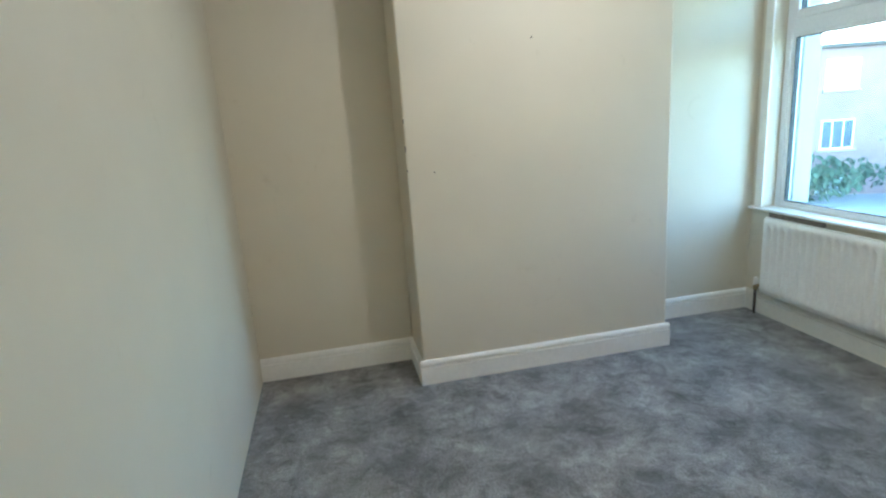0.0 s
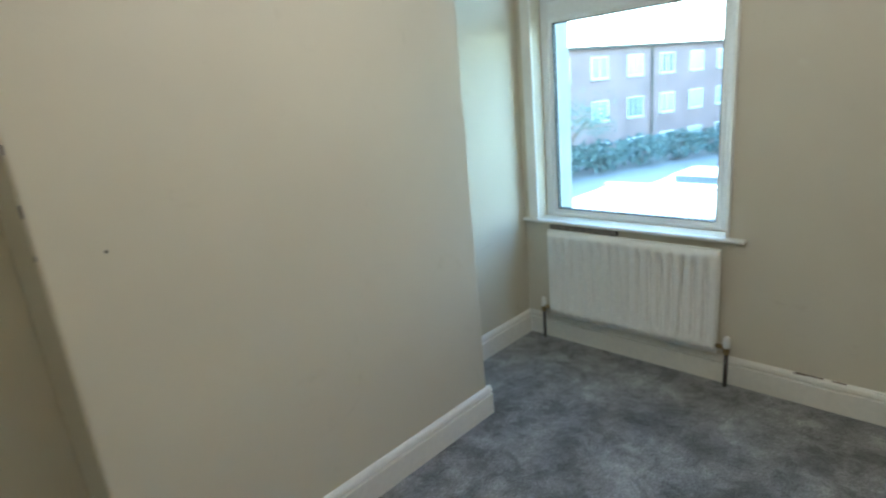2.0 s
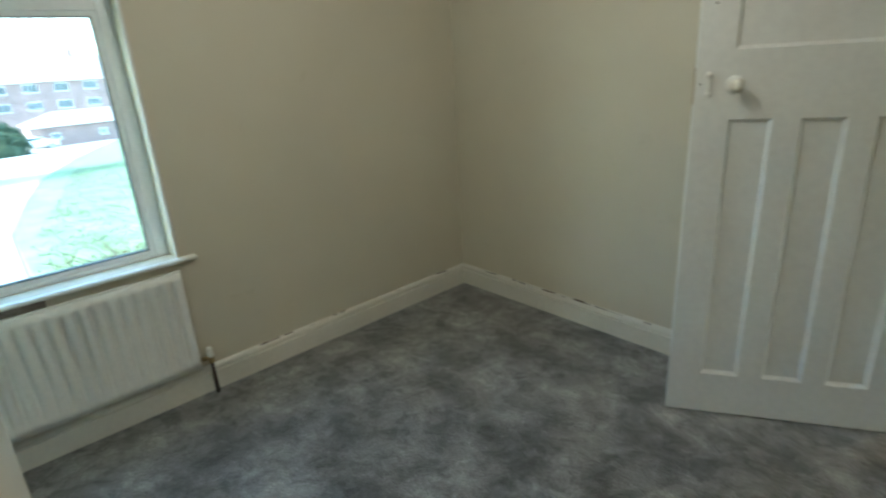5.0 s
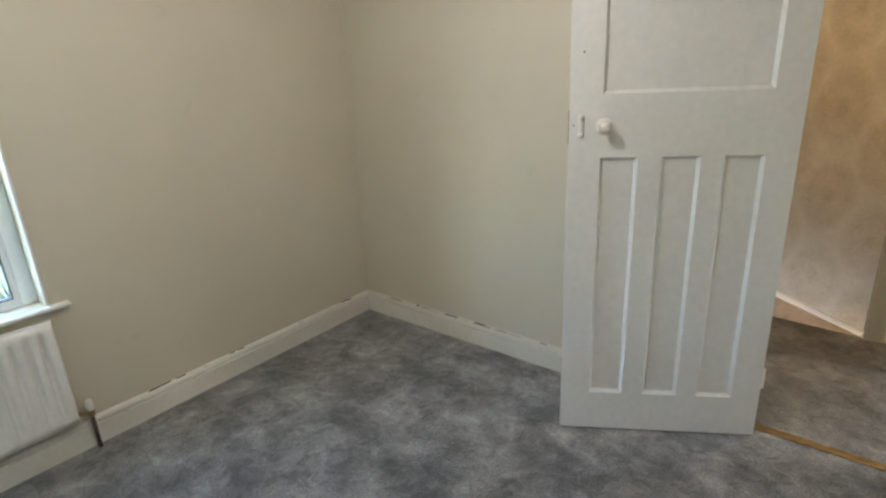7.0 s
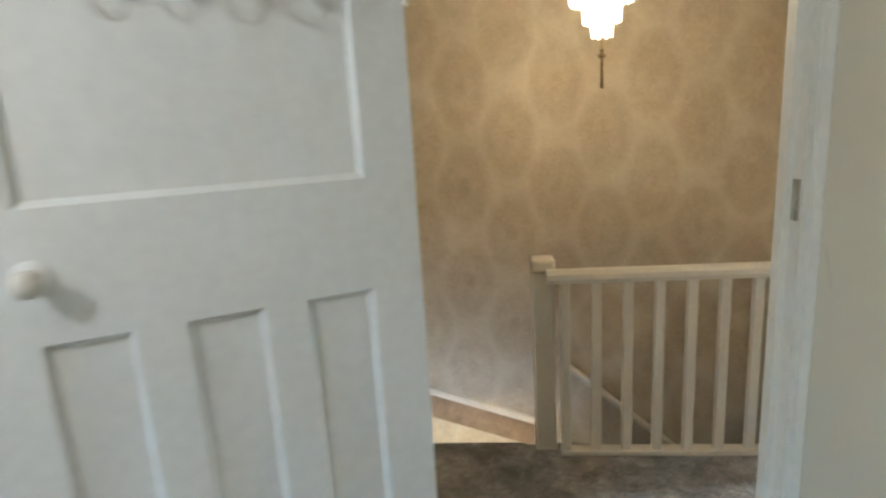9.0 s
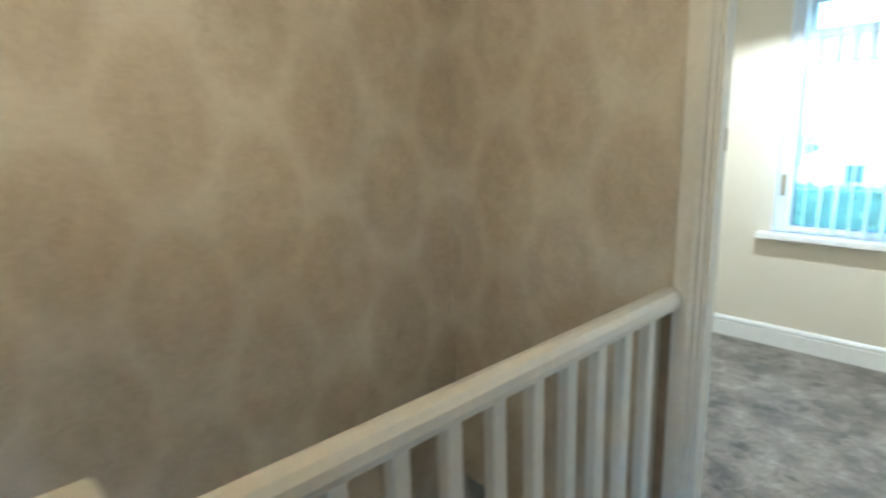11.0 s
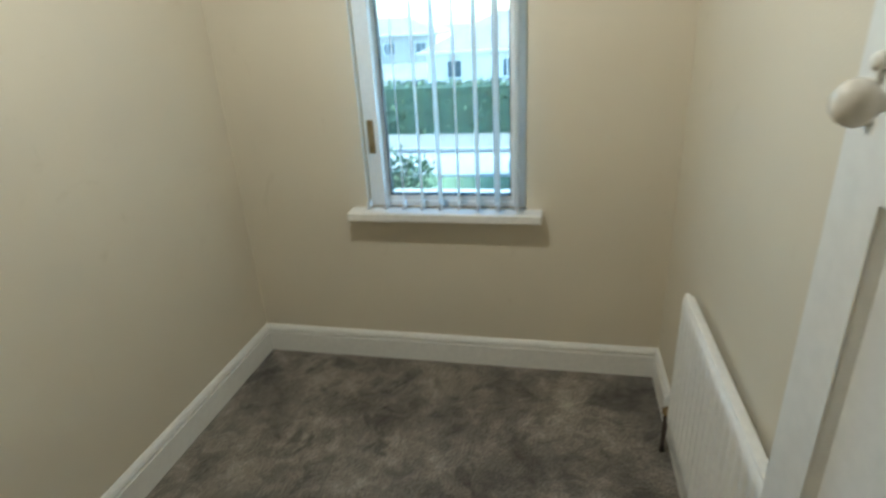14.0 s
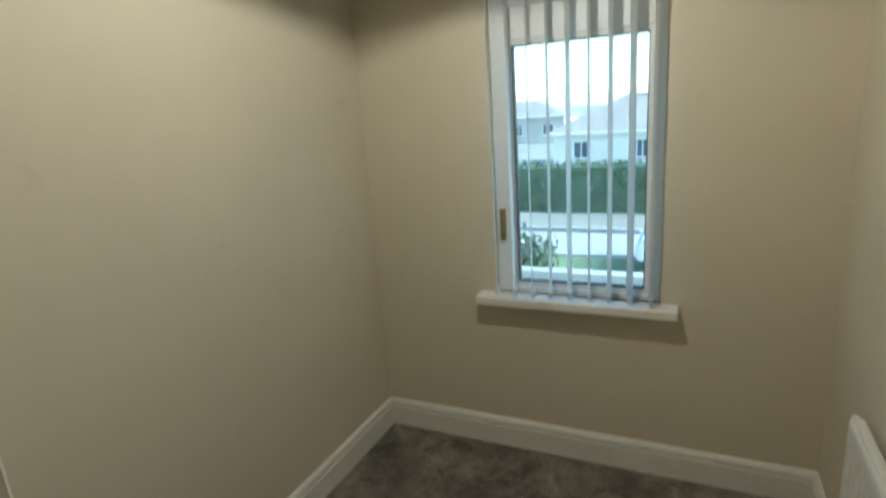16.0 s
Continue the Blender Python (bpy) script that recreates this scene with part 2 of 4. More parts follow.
# ---------------------------------------------------------------- builders
def box(bm, x0, x1, y0, y1, z0, z1, m=None):
    vs = [bm.verts.new(Vector(p) if m is None else m @ Vector(p)) for p in
          ((x0, y0, z0), (x1, y0, z0), (x1, y1, z0), (x0, y1, z0), (x0, y0, z1), (x1, y0, z1), (x1, y1, z1), (x0, y1, z1))]
    for f in ((0, 3, 2, 1), (4, 5, 6, 7), (0, 1, 5, 4), (1, 2, 6, 5), (2, 3, 7, 6), (3, 0, 4, 7)):
        bm.faces.new([vs[i] for i in f])
    return bm


def boxes(*bs):
    bm = bmesh.new()
    for b in bs:
        box(bm, *b)
    return bm


def rbox(x0, x1, y0, y1, z0, z1, r=0.004, seg=2):
    bm = boxes((x0, x1, y0, y1, z0, z1))
    bmesh.ops.bevel(bm, geom=bm.edges[:], offset=r, segments=seg, affect="EDGES", profile=0.6)
    return bm


def bevelled(bm, r=0.004):
    bmesh.ops.bevel(bm, geom=bm.edges[:], offset=r, segments=1, affect="EDGES")
    return bm


def cyl(p, q, r, seg=12, r2=None, bm=None):
    bm = bm or bmesh.new()
    p, q = Vector(p), Vector(q)
    d = q - p
    m = Matrix.Translation((p + q) / 2) @ d.to_track_quat("Z", "Y").to_matrix().to_4x4()
    bmesh.ops.create_cone(bm, cap_ends=True, segments=seg, radius1=r, radius2=r if r2 is None else r2, depth=d.length, matrix=m)
    return bm


def lathe(profile, seg=20, m=None):
    bm = bmesh.new()
    rings = []
    for r, h in profile:
        rings.append([bm.verts.new((r * math.cos(2 * math.pi * i / seg), r * math.sin(2 * math.pi * i / seg), h)) for i in range(seg)])
    for a, b in zip(rings, rings[1:]):
        for i in range(seg):
            bm.faces.new((a[i], a[(i + 1) % seg], b[(i + 1) % seg], b[i]))
    bm.faces.new(rings[0][::-1])
    bm.faces.new(rings[-1])
    if m is not None:
        bm.transform(m)
    return bm


def sweep(profile, p, q, up=(0, 0, 1)):
    """A straight moulding from p to q; the profile is (out to the left of the way, up)."""
    bm = bmesh.new()
    p, q, up = Vector(p), Vector(q), Vector(up)
    side = up.cross(q - p).normalized()
    ends = [[bm.verts.new(e + side * a + up * b) for a, b in profile] for e in (p, q)]
    n = len(profile)
    for i in range(n):
        bm.faces.new((ends[0][i], ends[0][(i + 1) % n], ends[1][(i + 1) % n], ends[1][i]))
    bm.faces.new(ends[0][::-1])
    bm.faces.new(ends[1])
    bmesh.ops.recalc_face_normals(bm, faces=bm.faces[:])
    return bm


def mesh(name, bm, material, smooth=False):
    bmesh.ops.recalc_face_normals(bm, faces=bm.faces[:])
    me = bpy.data.meshes.new(name)
    bm.to_mesh(me)
    bm.free()
    me.materials.append(material)
    if smooth:
        for p in me.polygons:
            p.use_smooth = True
    return me


def part(name, bm, material, parent, label="", smooth=False, m=None):
    ob = new(name, mesh(name, bm, material, smooth))
    ob.parent = parent
    if m is not None:
        ob.matrix_basis = m
    if label:
        tagged(ob, label)
    return ob


def structure(name, bm, material, label="", category=""):
    return tagged(new(name, mesh(name, bm, material)), label, category, kind="structure")


def thing(name, label, category, m=None, group=""):
    ob = new(name)
    ob.empty_display_size = 0.1
    if m is not None:
        ob.matrix_basis = m
    return tagged(ob, label, category, group)


# ---------------------------------------------------------------- the plan
H = 2.42                                  # ceilings
AX0, AX1, AY0, AY1 = -0.29, 2.845, -0.015, 2.79   # bedroom
BX0, BX1, BY = 0.577, 2.012, 2.443                # chimney breast
LX0, LX1, LY0, LY1 = -1.46, 1.70, -2.24, -0.115   # landing and stairwell
CX0, CX1, CY0, CY1 = -3.545, -1.575, -2.15, -0.378  # box room
DA0, DA1 = -0.262, 0.550                          # bedroom doorway
DC0, DC1 = -1.142, -0.388                         # box room doorway
DH = 2.00
WA = (1.735, 2.700, 0.69, 2.13)                   # bedroom window opening
WC = (-1.562, -0.927, 0.728, 2.13)                 # box room window opening

# bedroom walls
structure("wall_east", boxes((AX1, AX1 + 0.20, AY0, WA[0], -0.1, H), (AX1, AX1 + 0.20, WA[1], AY1, -0.1, H),
          (AX1, AX1 + 0.20, WA[0], WA[1], -0.1, WA[2]), (AX1, AX1 + 0.20, WA[0], WA[1], WA[3], H)), CREAM, "cream painted plaster wall with a window", "wall")
structure("wall_north", boxes((AX0, AX1 + 0.20, AY1, AY1 + 0.25, -0.1, H)), CREAM, "cream painted plaster wall of the alcoves", "wall")
bm = boxes((BX0, BX1, BY, AY1, -0.1, H))
bmesh.ops.bevel(bm, geom=[e for e in bm.edges if abs(e.verts[0].co.z - e.verts[1].co.z) > 1], offset=0.012, segments=3, affect="EDGES", profile=0.5)
structure("chimney_breast", bm, CREAM, "cream painted chimney breast with rounded corners", "wall")
structure("wall_west", boxes((AX0 - 0.12, AX0, LY1, AY1, -0.1, H)), CREAM, "plain off-white painted wall beside the doorway", "wall")
structure("wall_south", boxes((DA1 + 0.03, AX1 + 0.20, LY1 + 0.006, AY0, -0.1, H), (AX0, DA1 + 0.03, LY1 + 0.006, AY0, DH + 0.03, H)), CREAM,
          "cream painted wall with marked skirting and a doorway", "wall")
structure("wall_outer_east", boxes((AX1 + 0.201, AX1 + 0.32, LY1, WA[0] + 0.02, -2.9, H), (AX1 + 0.201, AX1 + 0.32, 2.68, AY1 + 0.25, -2.9, H),
          (AX1 + 0.201, AX1 + 0.32, WA[0] + 0.02, 2.68, -2.9, WA[2] - 0.03), (AX1 + 0.201, AX1 + 0.32, WA[0] + 0.02, 2.68, WA[3], H)), CONCRETE, "grey rendered outer face of the house wall", "wall")
# landing walls, papered
structure("wall_landing_north", boxes((DA1 + 0.03, LX1, LY1, LY1 + 0.006, -0.1, H), (LX0, AX0 - 0.001, LY1, LY1 + 0.1, -0.1, H), (AX0, DA1 + 0.03, LY1, LY1 + 0.006, DH + 0.03, H)), PAPER,
          "brown and beige damask papered wall", "wall")
structure("wall_landing_south", boxes((LX0 - 2.6, LX1 + 0.1, LY0 - 0.1, LY0, -2.95, H)), PAPER, "brown and beige damask papered stairwell wall", "wall")
structure("wall_landing_east", boxes((LX1, LX1 + 0.1, LY0, LY1 + 0.006, -1.0, H)), PAPER, "brown and beige damask papered wall", "wall")
structure("wall_landing_west", boxes((LX0 - 0.006, LX0, LY0, DC0 - 0.03, -0.24, H), (LX0 - 0.006, LX0, DC1 + 0.03, LY1, -0.1, H), (LX0 - 0.006, LX0, DC0 - 0.03, DC1 + 0.03, DH + 0.03, H)), PAPER,
          "brown and beige damask papered wall with a doorway", "wall")
# box room walls
structure("wall_box_room_east", boxes((CX1, LX0 - 0.006, LY0, DC0 - 0.03, -0.1, H), (CX1, LX0 - 0.006, DC1 + 0.03, CY1 + 0.3, -0.1, H), (CX1, LX0 - 0.006, DC0 - 0.03, DC1 + 0.03, DH + 0.03, H)), CREAM_BOX,
          "cream painted wall with a doorway", "wall")
structure("wall_box_room_west", boxes((CX0 - 0.20, CX0, CY0 - 0.1, WC[0], -0.1, H), (CX0 - 0.20, CX0, WC[1], CY1 + 0.1, -0.1, H),
          (CX0 - 0.20, CX0, WC[0], WC[1], -0.1, WC[2]), (CX0 - 0.20, CX0, WC[0], WC[1], WC[3], H)), CREAM_BOX, "cream painted wall with a narrow window", "wall")
structure("wall_box_room_south", boxes((CX0, CX1, CY0 - 0.085, CY0, -0.1, H)), CREAM_BOX, "plain cream painted wall", "wall")
structure("wall_box_room_north", boxes((CX0, CX1, CY1, CY1 + 0.1, -0.1, H)), CREAM_BOX, "cream painted wall behind a radiator", "wall")
structure("ceiling", boxes((CX0 - 0.20, AX1 + 0.20, LY0 - 0.1, AY1 + 0.25, H, H + 0.15)), CEILING, "plain white ceiling", "ceiling")


def floor_slab(name, pts, z1, thick, material, label):
    bm = bmesh.new()
    lo = [bm.verts.new((x, y, z1 - thick)) for x, y in pts]
    hi = [bm.verts.new((x, y, z1)) for x, y in pts]
    n = len(pts)
    bm.faces.new(hi)
    bm.faces.new(lo[::-1])
    for i in range(n):
        bm.faces.new((lo[i], lo[(i + 1) % n], hi[(i + 1) % n], hi[i]))
    return structure(name, bm, material, label, "floor")


floor_slab("floor_bedroom", [(AX0, AY0 - 0.05), (AX1, AY0 - 0.05), (AX1, AY1), (AX0, AY1)], 0.0, 0.2, CARPET, "grey cut-pile carpet with brushed patches")
floor_slab("floor_landing", [(LX0 - 0.05, -1.27), (0.13, -1.255), (0.62, -1.30), (1.49, -1.30), (1.49, LY0), (LX1, LY0), (LX1, AY0 - 0.05), (LX0 - 0.05, AY0 - 0.05)], 0.0, 0.2, CARPET,
           "grey carpet on the landing")
floor_slab("floor_box_room", [(CX0, CY0), (LX0 - 0.05, CY0), (LX0 - 0.05, CY1 + 0.1), (CX0, CY1 + 0.1)], 0.0, 0.2, CARPET_BOX, "taupe grey carpet with dark patches")

# skirting boards: out from the wall, up
SK = [(0, 0), (0.018, 0), (0.018, 0.095), (0.008, 0.098), (0.008, 0.106), (0.017, 0.110), (0.013, 0.122), (0.005, 0.132), (0, 0.134)]


def skirting(name, p, q, material=GLOSS, label="white painted skirting board with a moulded top"):
    return structure(name, sweep(SK, p, q), material, label, "skirting")


skirting("baseboard_breast", (BX1 + 0.017, BY, 0), (BX0 - 0.017, BY, 0))
skirting("baseboard_breast_left", (BX0, BY - 0.0, 0), (BX0, AY1, 0))
skirting("baseboard_breast_right", (BX1, AY1, 0), (BX1, BY, 0))
skirting("baseboard_alcove_left", (BX0, AY1, 0), (AX0, AY1, 0))
skirting("baseboard_alcove_right", (AX1, AY1, 0), (BX1, AY1, 0))
skirting("baseboard_east", (AX1, AY0, 0), (AX1, AY1, 0), OLD_GLOSS, "white skirting board with a chipped dirty top edge")
skirting("baseboard_south", (DA1 + 0.09, AY0, 0), (AX1, AY0, 0), OLD_GLOSS, "white skirting board with dark chips along its top")
skirting("baseboard_box_west", (CX0, CY1, 0), (CX0, CY0, 0))
skirting("baseboard_box_south", (CX0, CY0, 0), (CX1, CY0, 0))
skirting("baseboard_box_north", (CX1, CY1, 0), (CX0, CY1, 0))
skirting("baseboard_landing_north", (AX0 - 0.05, LY1, 0), (LX0, LY1, 0), OLD_GLOSS)


for x, z, r in ((0.711, 1.117, 0.004), (1.235, 1.722, 0.004)):
    nail = thing("nail", "small old rusty nail driven into the plaster", "nail", pose(x, BY, z), "nails in the wall")
    part("shank", cyl((0, 0.004, 0), (0, -0.012, 0.002), 0.0022, 8), RUST, nail)
    part("head", cyl((0, -0.012, 0.002), (0, -0.0135, 0.002), r, 10), RUST, nail)
breast = bpy.data.objects["chimney_breast"]
for z, h in ((1.360, 0.022), (1.225, 0.030), (1.130, 0.012)):
    part("plaster_chip", bevelled(boxes((BX0 + 0.0005, BX0 + 0.006, BY - 0.0005, BY + 0.006, z, z + h)), 0.0015), PEEL, breast, "chipped plaster on the corner")
rng = random.Random(3)
for ob_name, way in (("baseboard_south", "x"), ("baseboard_east", "y")):
    owner = bpy.data.objects[ob_name]
    for k in range(20 if way == "x" else 13):
        a, l = rng.uniform(0.8, 2.6) if way == "x" else rng.uniform(0.1, 1.55), rng.uniform(0.015, 0.10)
        zz = 0.1335 - rng.uniform(0, 0.008)
        b = (a, a + l, AY0 + 0.0015, AY0 + 0.0085, zz - 0.004, zz + 0.0025) if way == "x" else (AX1 - 0.0085, AX1 - 0.0015, a, a + l, zz - 0.002, zz + 0.002)
        part("paint_chip", bevelled(boxes(b), 0.0008), DIRT, owner, "dark chip in the paint")


def door_frame(name, m, w, h, depth, label):
    """Lining, stops and architraves; local x across the opening, y through the wall (0 = room face), z up."""
    t = tagged(new(name), label, "door frame", kind="structure")
    t.matrix_basis = m
    part("lining", boxes((-0.03, 0, -depth, 0, 0, h), (w, w + 0.03, -depth, 0, 0, h), (-0.03, w + 0.03, -depth, 0, h, h + 0.03)), OLD_GLOSS, t)
    part("stop", boxes((0, 0.013, -depth + 0.02, -0.045, 0, h - 0.013), (w - 0.013, w, -depth + 0.02, -0.045, 0, h - 0.013), (0, w, -depth + 0.02, -0.045, h - 0.013, h)), OLD_GLOSS, t)
    for face, y in (("room", 0.0), ("landing", -depth)):
        s = 1 if face == "room" else -1
        prof = [(0, 0), (0, 0.018 * s), (0.012, 0.024 * s), (0.03, 0.020 * s), (0.062, 0.016 * s), (0.07, 0.010 * s), (0.07, 0)]
        for x0, d in ((-0.012, -1), (w + 0.012, 1)):
            bm = bmesh.new()
            rings = [[bm.verts.new((x0 + d * a, y + b, zz)) for a, b in prof] for zz in (0, h + 0.012)]
            n = len(prof)
            for i in range(n):
                bm.faces.new((rings[0][i], rings[0][(i + 1) % n], rings[1][(i + 1) % n], rings[1][i]))
            bm.faces.new(rings[0])
            bm.faces.new(rings[1])
            part("architrave", bm, OLD_GLOSS, t)
        part("head_architrave", boxes((-0.082, w + 0.082, min(y, y + 0.018 * s), max(y, y + 0.018 * s), h + 0.013, h + 0.085)), OLD_GLOSS, t)
    return t


fa = door_frame("door_frame_bedroom", pose(DA0, AY0, 0), DA1 - DA0, DH, AY0 - LY1, "white painted door lining with moulded architrave and strike plate")
part("strike_plate", boxes((0.0, 0.003, -0.036, -0.010, 1.285, 1.37)), STEEL, fa, "worn steel strike plate")
fc = door_frame("door_frame_box_room", pose(CX1, DC0, 0, 0, 0, 90), DC1 - DC0, DH, LX0 - CX1, "cream painted door lining with moulded architrave and strike plate")
part("strike_plate", boxes((0.0, 0.004, -0.036, -0.008, 1.310, 1.376)), OLD_BRASS, fc, "worn brass strike plate")
structure("threshold_strip", rbox(DA0 + 0.0, DA1, AY0 - 0.075, AY0 - 0.035, 0.0005, 0.009, 0.003), BRASS, "metal carpet threshold strip", "threshold")


# ---------------------------------------------------------------- doors
def panel_door(name, label, m, w, us, rise=0.0):
    """One panel over three; local x from the free edge to the hinge, y into the room it faces, z up."""
    t = thing(name, label, "door", m)
    zs = (0.008, 0.187, 1.197 + rise, 1.425 + rise, 1.890, 1.982)
    cuts = [0, us[0], us[1], us[2], us[3], us[4], us[5], w]
    th = 0.036
    bm = bmesh.new()
    for a, b in ((cuts[0], cuts[1]), (cuts[6], cuts[7])):
        box(bm, a, b, -th, 0, zs[0], zs[5])
    for c, d in ((zs[0], zs[1]), (zs[2], zs[3]), (zs[4], zs[5])):
        box(bm, cuts[1], cuts[6], -th, 0, c, d)
    for a, b in ((cuts[2], cuts[3]), (cuts[4], cuts[5])):
        box(bm, a, b, -th, 0, zs[1], zs[2])
    part("frame", bm, DOOR_PAINT, t)
    holes = [(us[0], us[1], zs[1], zs[2]), (us[2], us[3], zs[1], zs[2]), (us[4], us[5], zs[1], zs[2]), (us[0], us[5], zs[3], zs[4])]
    for a, b, c, d in holes:
        p = part("panel", boxes((a, b, -th / 2 - 0.004, -th / 2 + 0.003, c, d)), DOOR_PAINT, t)
        bm = bmesh.new()
        for s in (1, -1):
            y_in, y_out = (-th / 2 + 0.003, -0.002) if s > 0 else (-th / 2 - 0.004, -th + 0.002)
            k = 0.011
            o = [bm.verts.new(v) for v in ((a, y_out, c), (b, y_out, c), (b, y_out, d), (a, y_out, d))]
            q = [bm.verts.new(v) for v in ((a + k, y_in, c + k), (b - k, y_in, c + k), (b - k, y_in, d - k), (a + k, y_in, d - k))]
            for i in range(4):
                bm.faces.new((o[i], o[(i + 1) % 4], q[(i + 1) % 4], q[i]))
        part("panel_moulding", bm, DOOR_PAINT, p)
    prof = [(0.020, 0), (0.021, 0.004), (0.010, 0.010), (0.009, 0.026), (0.015, 0.031), (0.0215, 0.039), (0.023, 0.047), (0.020, 0.056), (0.012, 0.064), (0.001, 0.065)]
    grow = 1.0 if w > 0.7 else 1.14
    prof = [(a * grow, b * grow) for a, b in prof]
    for s, y in ((1, 0.0), (-1, -th)):
        k = part("door_knob", lathe(prof, 20, pose(us[0] + 0.008, y, 1.312 + rise, -90 * s)), KNOB, t, "ivory coloured turned door knob", True)
        part("rose", lathe([(0.030, 0), (0.030, 0.003), (0.026, 0.006)], 20, pose(us[0] + 0.008, y, 1.312 + rise, -90 * s)), GLOSS, k, smooth=True)
    kc = part("keyhole_cover", rbox(0.033, 0.049, 0, 0.007, 1.285 + rise, 1.340 + rise, 0.003), GLOSS, t, "white painted keyhole cover")
    for z, k in ((1.346, 0.0115), (1.283, 0.010)):
        part("cover_boss", lathe([(k, 0), (k, 0.005), (k * 0.7, 0.010), (0.002, 0.011)], 14, pose(0.041, 0.0, z + rise, -90)), GLOSS, kc, smooth=True)
    part("old_screw_hole", cyl((0.016, 0.0, 1.318 + rise), (0.016, 0.001, 1.318 + rise), 0.003, 8), DIRT, t)
    part("latch", boxes((-0.002, 0.0, -0.030, -0.008, 1.25, 1.37)), BRASS, t, "brass latch plate")
    part("hinge_edge", boxes((w, w + 0.0015, -th + 0.001, -0.001, zs[0], zs[5])), WOOD_SHADE_BROWN if w < 0.7 else DOOR_PAINT, t)
    for z in (0.24, 1.75):
        part("hinge", cyl((w + 0.004, 0.002, z), (w + 0.004, 0.002, z + 0.09), 0.006, 10), OLD_GLOSS, t)
    part("nail_hole", cyl((0.045, 0.0, 1.572), (0.045, 0.0015, 1.572), 0.004, 10), DIRT, t)
    for o in t.children_recursive:
        o.data.transform(Matrix.Diagonal((-1, 1, 1, 1)))
        o.data.flip_normals()
    return t


LEAF = 30.5
panel_door("door_bedroom", "open white painted door with one panel over three", pose(1.204, 0.411, 0, 0, 0, LEAF), 0.80, (0.116, 0.252, 0.336, 0.473, 0.553, 0.692))
panel_door("door_box_room", "open white painted narrow door with one panel over three", pose(-2.265, -0.455, 0, 0, 0, 183.2), 0.672, (0.100, 0.220, 0.283, 0.402, 0.466, 0.586), 0.018)


def wire(points, r, parent, material, name="wire"):
    bm = bmesh.new()
    for a, b in zip(points, points[1:]):
        cyl(a, b, r, 8, bm=bm)
    return part(name, bm, material, parent, smooth=True)


def hook_rack(m):
    t = thing("hook_rack", "white wire over-door coat hook rack with dark red beads", "coat hooks", m)
    for z in (1.800, 1.820, 1.895):
        wire([(-0.635, 0.022, z), (-0.21, 0.022, z + 0.004)], 0.0028, t, GLOSS, "rail")
    for u in (0.25, 0.58):
        wire([(-u, 0.022, 1.798), (-u, 0.022, 1.985), (-u, -0.040, 1.987), (-u, -0.040, 1.95)], 0.004, t, GLOSS, "strap")
    for k in range(5):
        u = 0.225 + 0.097 * k
        for z, out in ((1.775, 0.055), (1.895, 0.05)):
            h = wire([(-u, 0.022, z + 0.03), (-u, 0.026, z - 0.01), (-u, 0.036, z - 0.032), (-u, 0.052, z - 0.030), (-u, out + 0.012, z + 0.004)], 0.0028, t, GLOSS, "hook")
            bm = bmesh.new()
            bmesh.ops.create_uvsphere(bm, u_segments=12, v_segments=8, radius=0.0095, matrix=Matrix.Translation((-u, out + 0.013, z + 0.010)))
            part("bead", bm, REDBALL, h, "dark red wooden bead", True)
    return t


hook_rack(pose(1.204, 0.411, 0, 0, 0, LEAF))


# ---------------------------------------------------------------- windows; local x across, y inwards, z up
def ring(x0, x1, z0, z1, w, y0, y1):
    return boxes((x0, x0 + w, y0, y1, z0, z1), (x1 - w, x1, y0, y1, z0, z1), (x0 + w, x1 - w, y0, y1, z0, z0 + w), (x0 + w, x1 - w, y0, y1, z1 - w, z1))


def window(name, m, x0, x1, z0, z1, mid0, mid1, glass_x0, glass_x1, glass_z0, label):
    t = tagged(new(name), label, "window", kind="structure")
    t.matrix_basis = m
    f = part("window_frame", bevelled(boxes((x0, glass_x0 - 0.02, -0.07, 0, z0, z1), (glass_x1 + 0.02, x1, -0.07, 0, z0, z1), (glass_x0 - 0.02, glass_x1 + 0.02, -0.07, 0, z0, glass_z0 - 0.02),
                                   (glass_x0 - 0.02, glass_x1 + 0.02, -0.07, 0, z1 - 0.05, z1), (glass_x0 - 0.02, glass_x1 + 0.02, -0.07, 0, mid0, mid1)), 0.003), UPVC, t)
    part("bead_frame", ring(glass_x0 - 0.02, glass_x1 + 0.02, glass_z0 - 0.02, mid0, 0.02, -0.055, -0.008), UPVC, f)
    part("gasket", ring(glass_x0 - 0.001, glass_x1 + 0.001, glass_z0 - 0.001, mid0 - 0.019, 0.005, -0.04, -0.010), RUBBER, f, "black rubber gasket")
    c = part("top_casement", bevelled(ring(glass_x0 - 0.02, glass_x1 + 0.02, mid1, z1 - 0.05, 0.045, -0.06, 0.014), 0.003), UPVC, t, "opening top light")
    part("gasket", ring(glass_x0 + 0.024, glass_x1 - 0.024, mid1 + 0.044, z1 - 0.094, 0.005, -0.04, -0.005), RUBBER, c)
    part("window_handle", boxes(((x0 + x1) / 2 - 0.05, (x0 + x1) / 2 + 0.05, 0.014, 0.034, mid1 + 0.012, mid1 + 0.030)), UPVC, c)
    for a, b, c0, d in ((glass_x0, glass_x1, glass_z0, mid0 - 0.02), (glass_x0 + 0.025, glass_x1 - 0.025, mid1 + 0.045, z1 - 0.095)):
        p = part("pane", boxes((a, b, -0.034, -0.030, c0, d)), PANE, t)
        p.visible_shadow = False
    return t


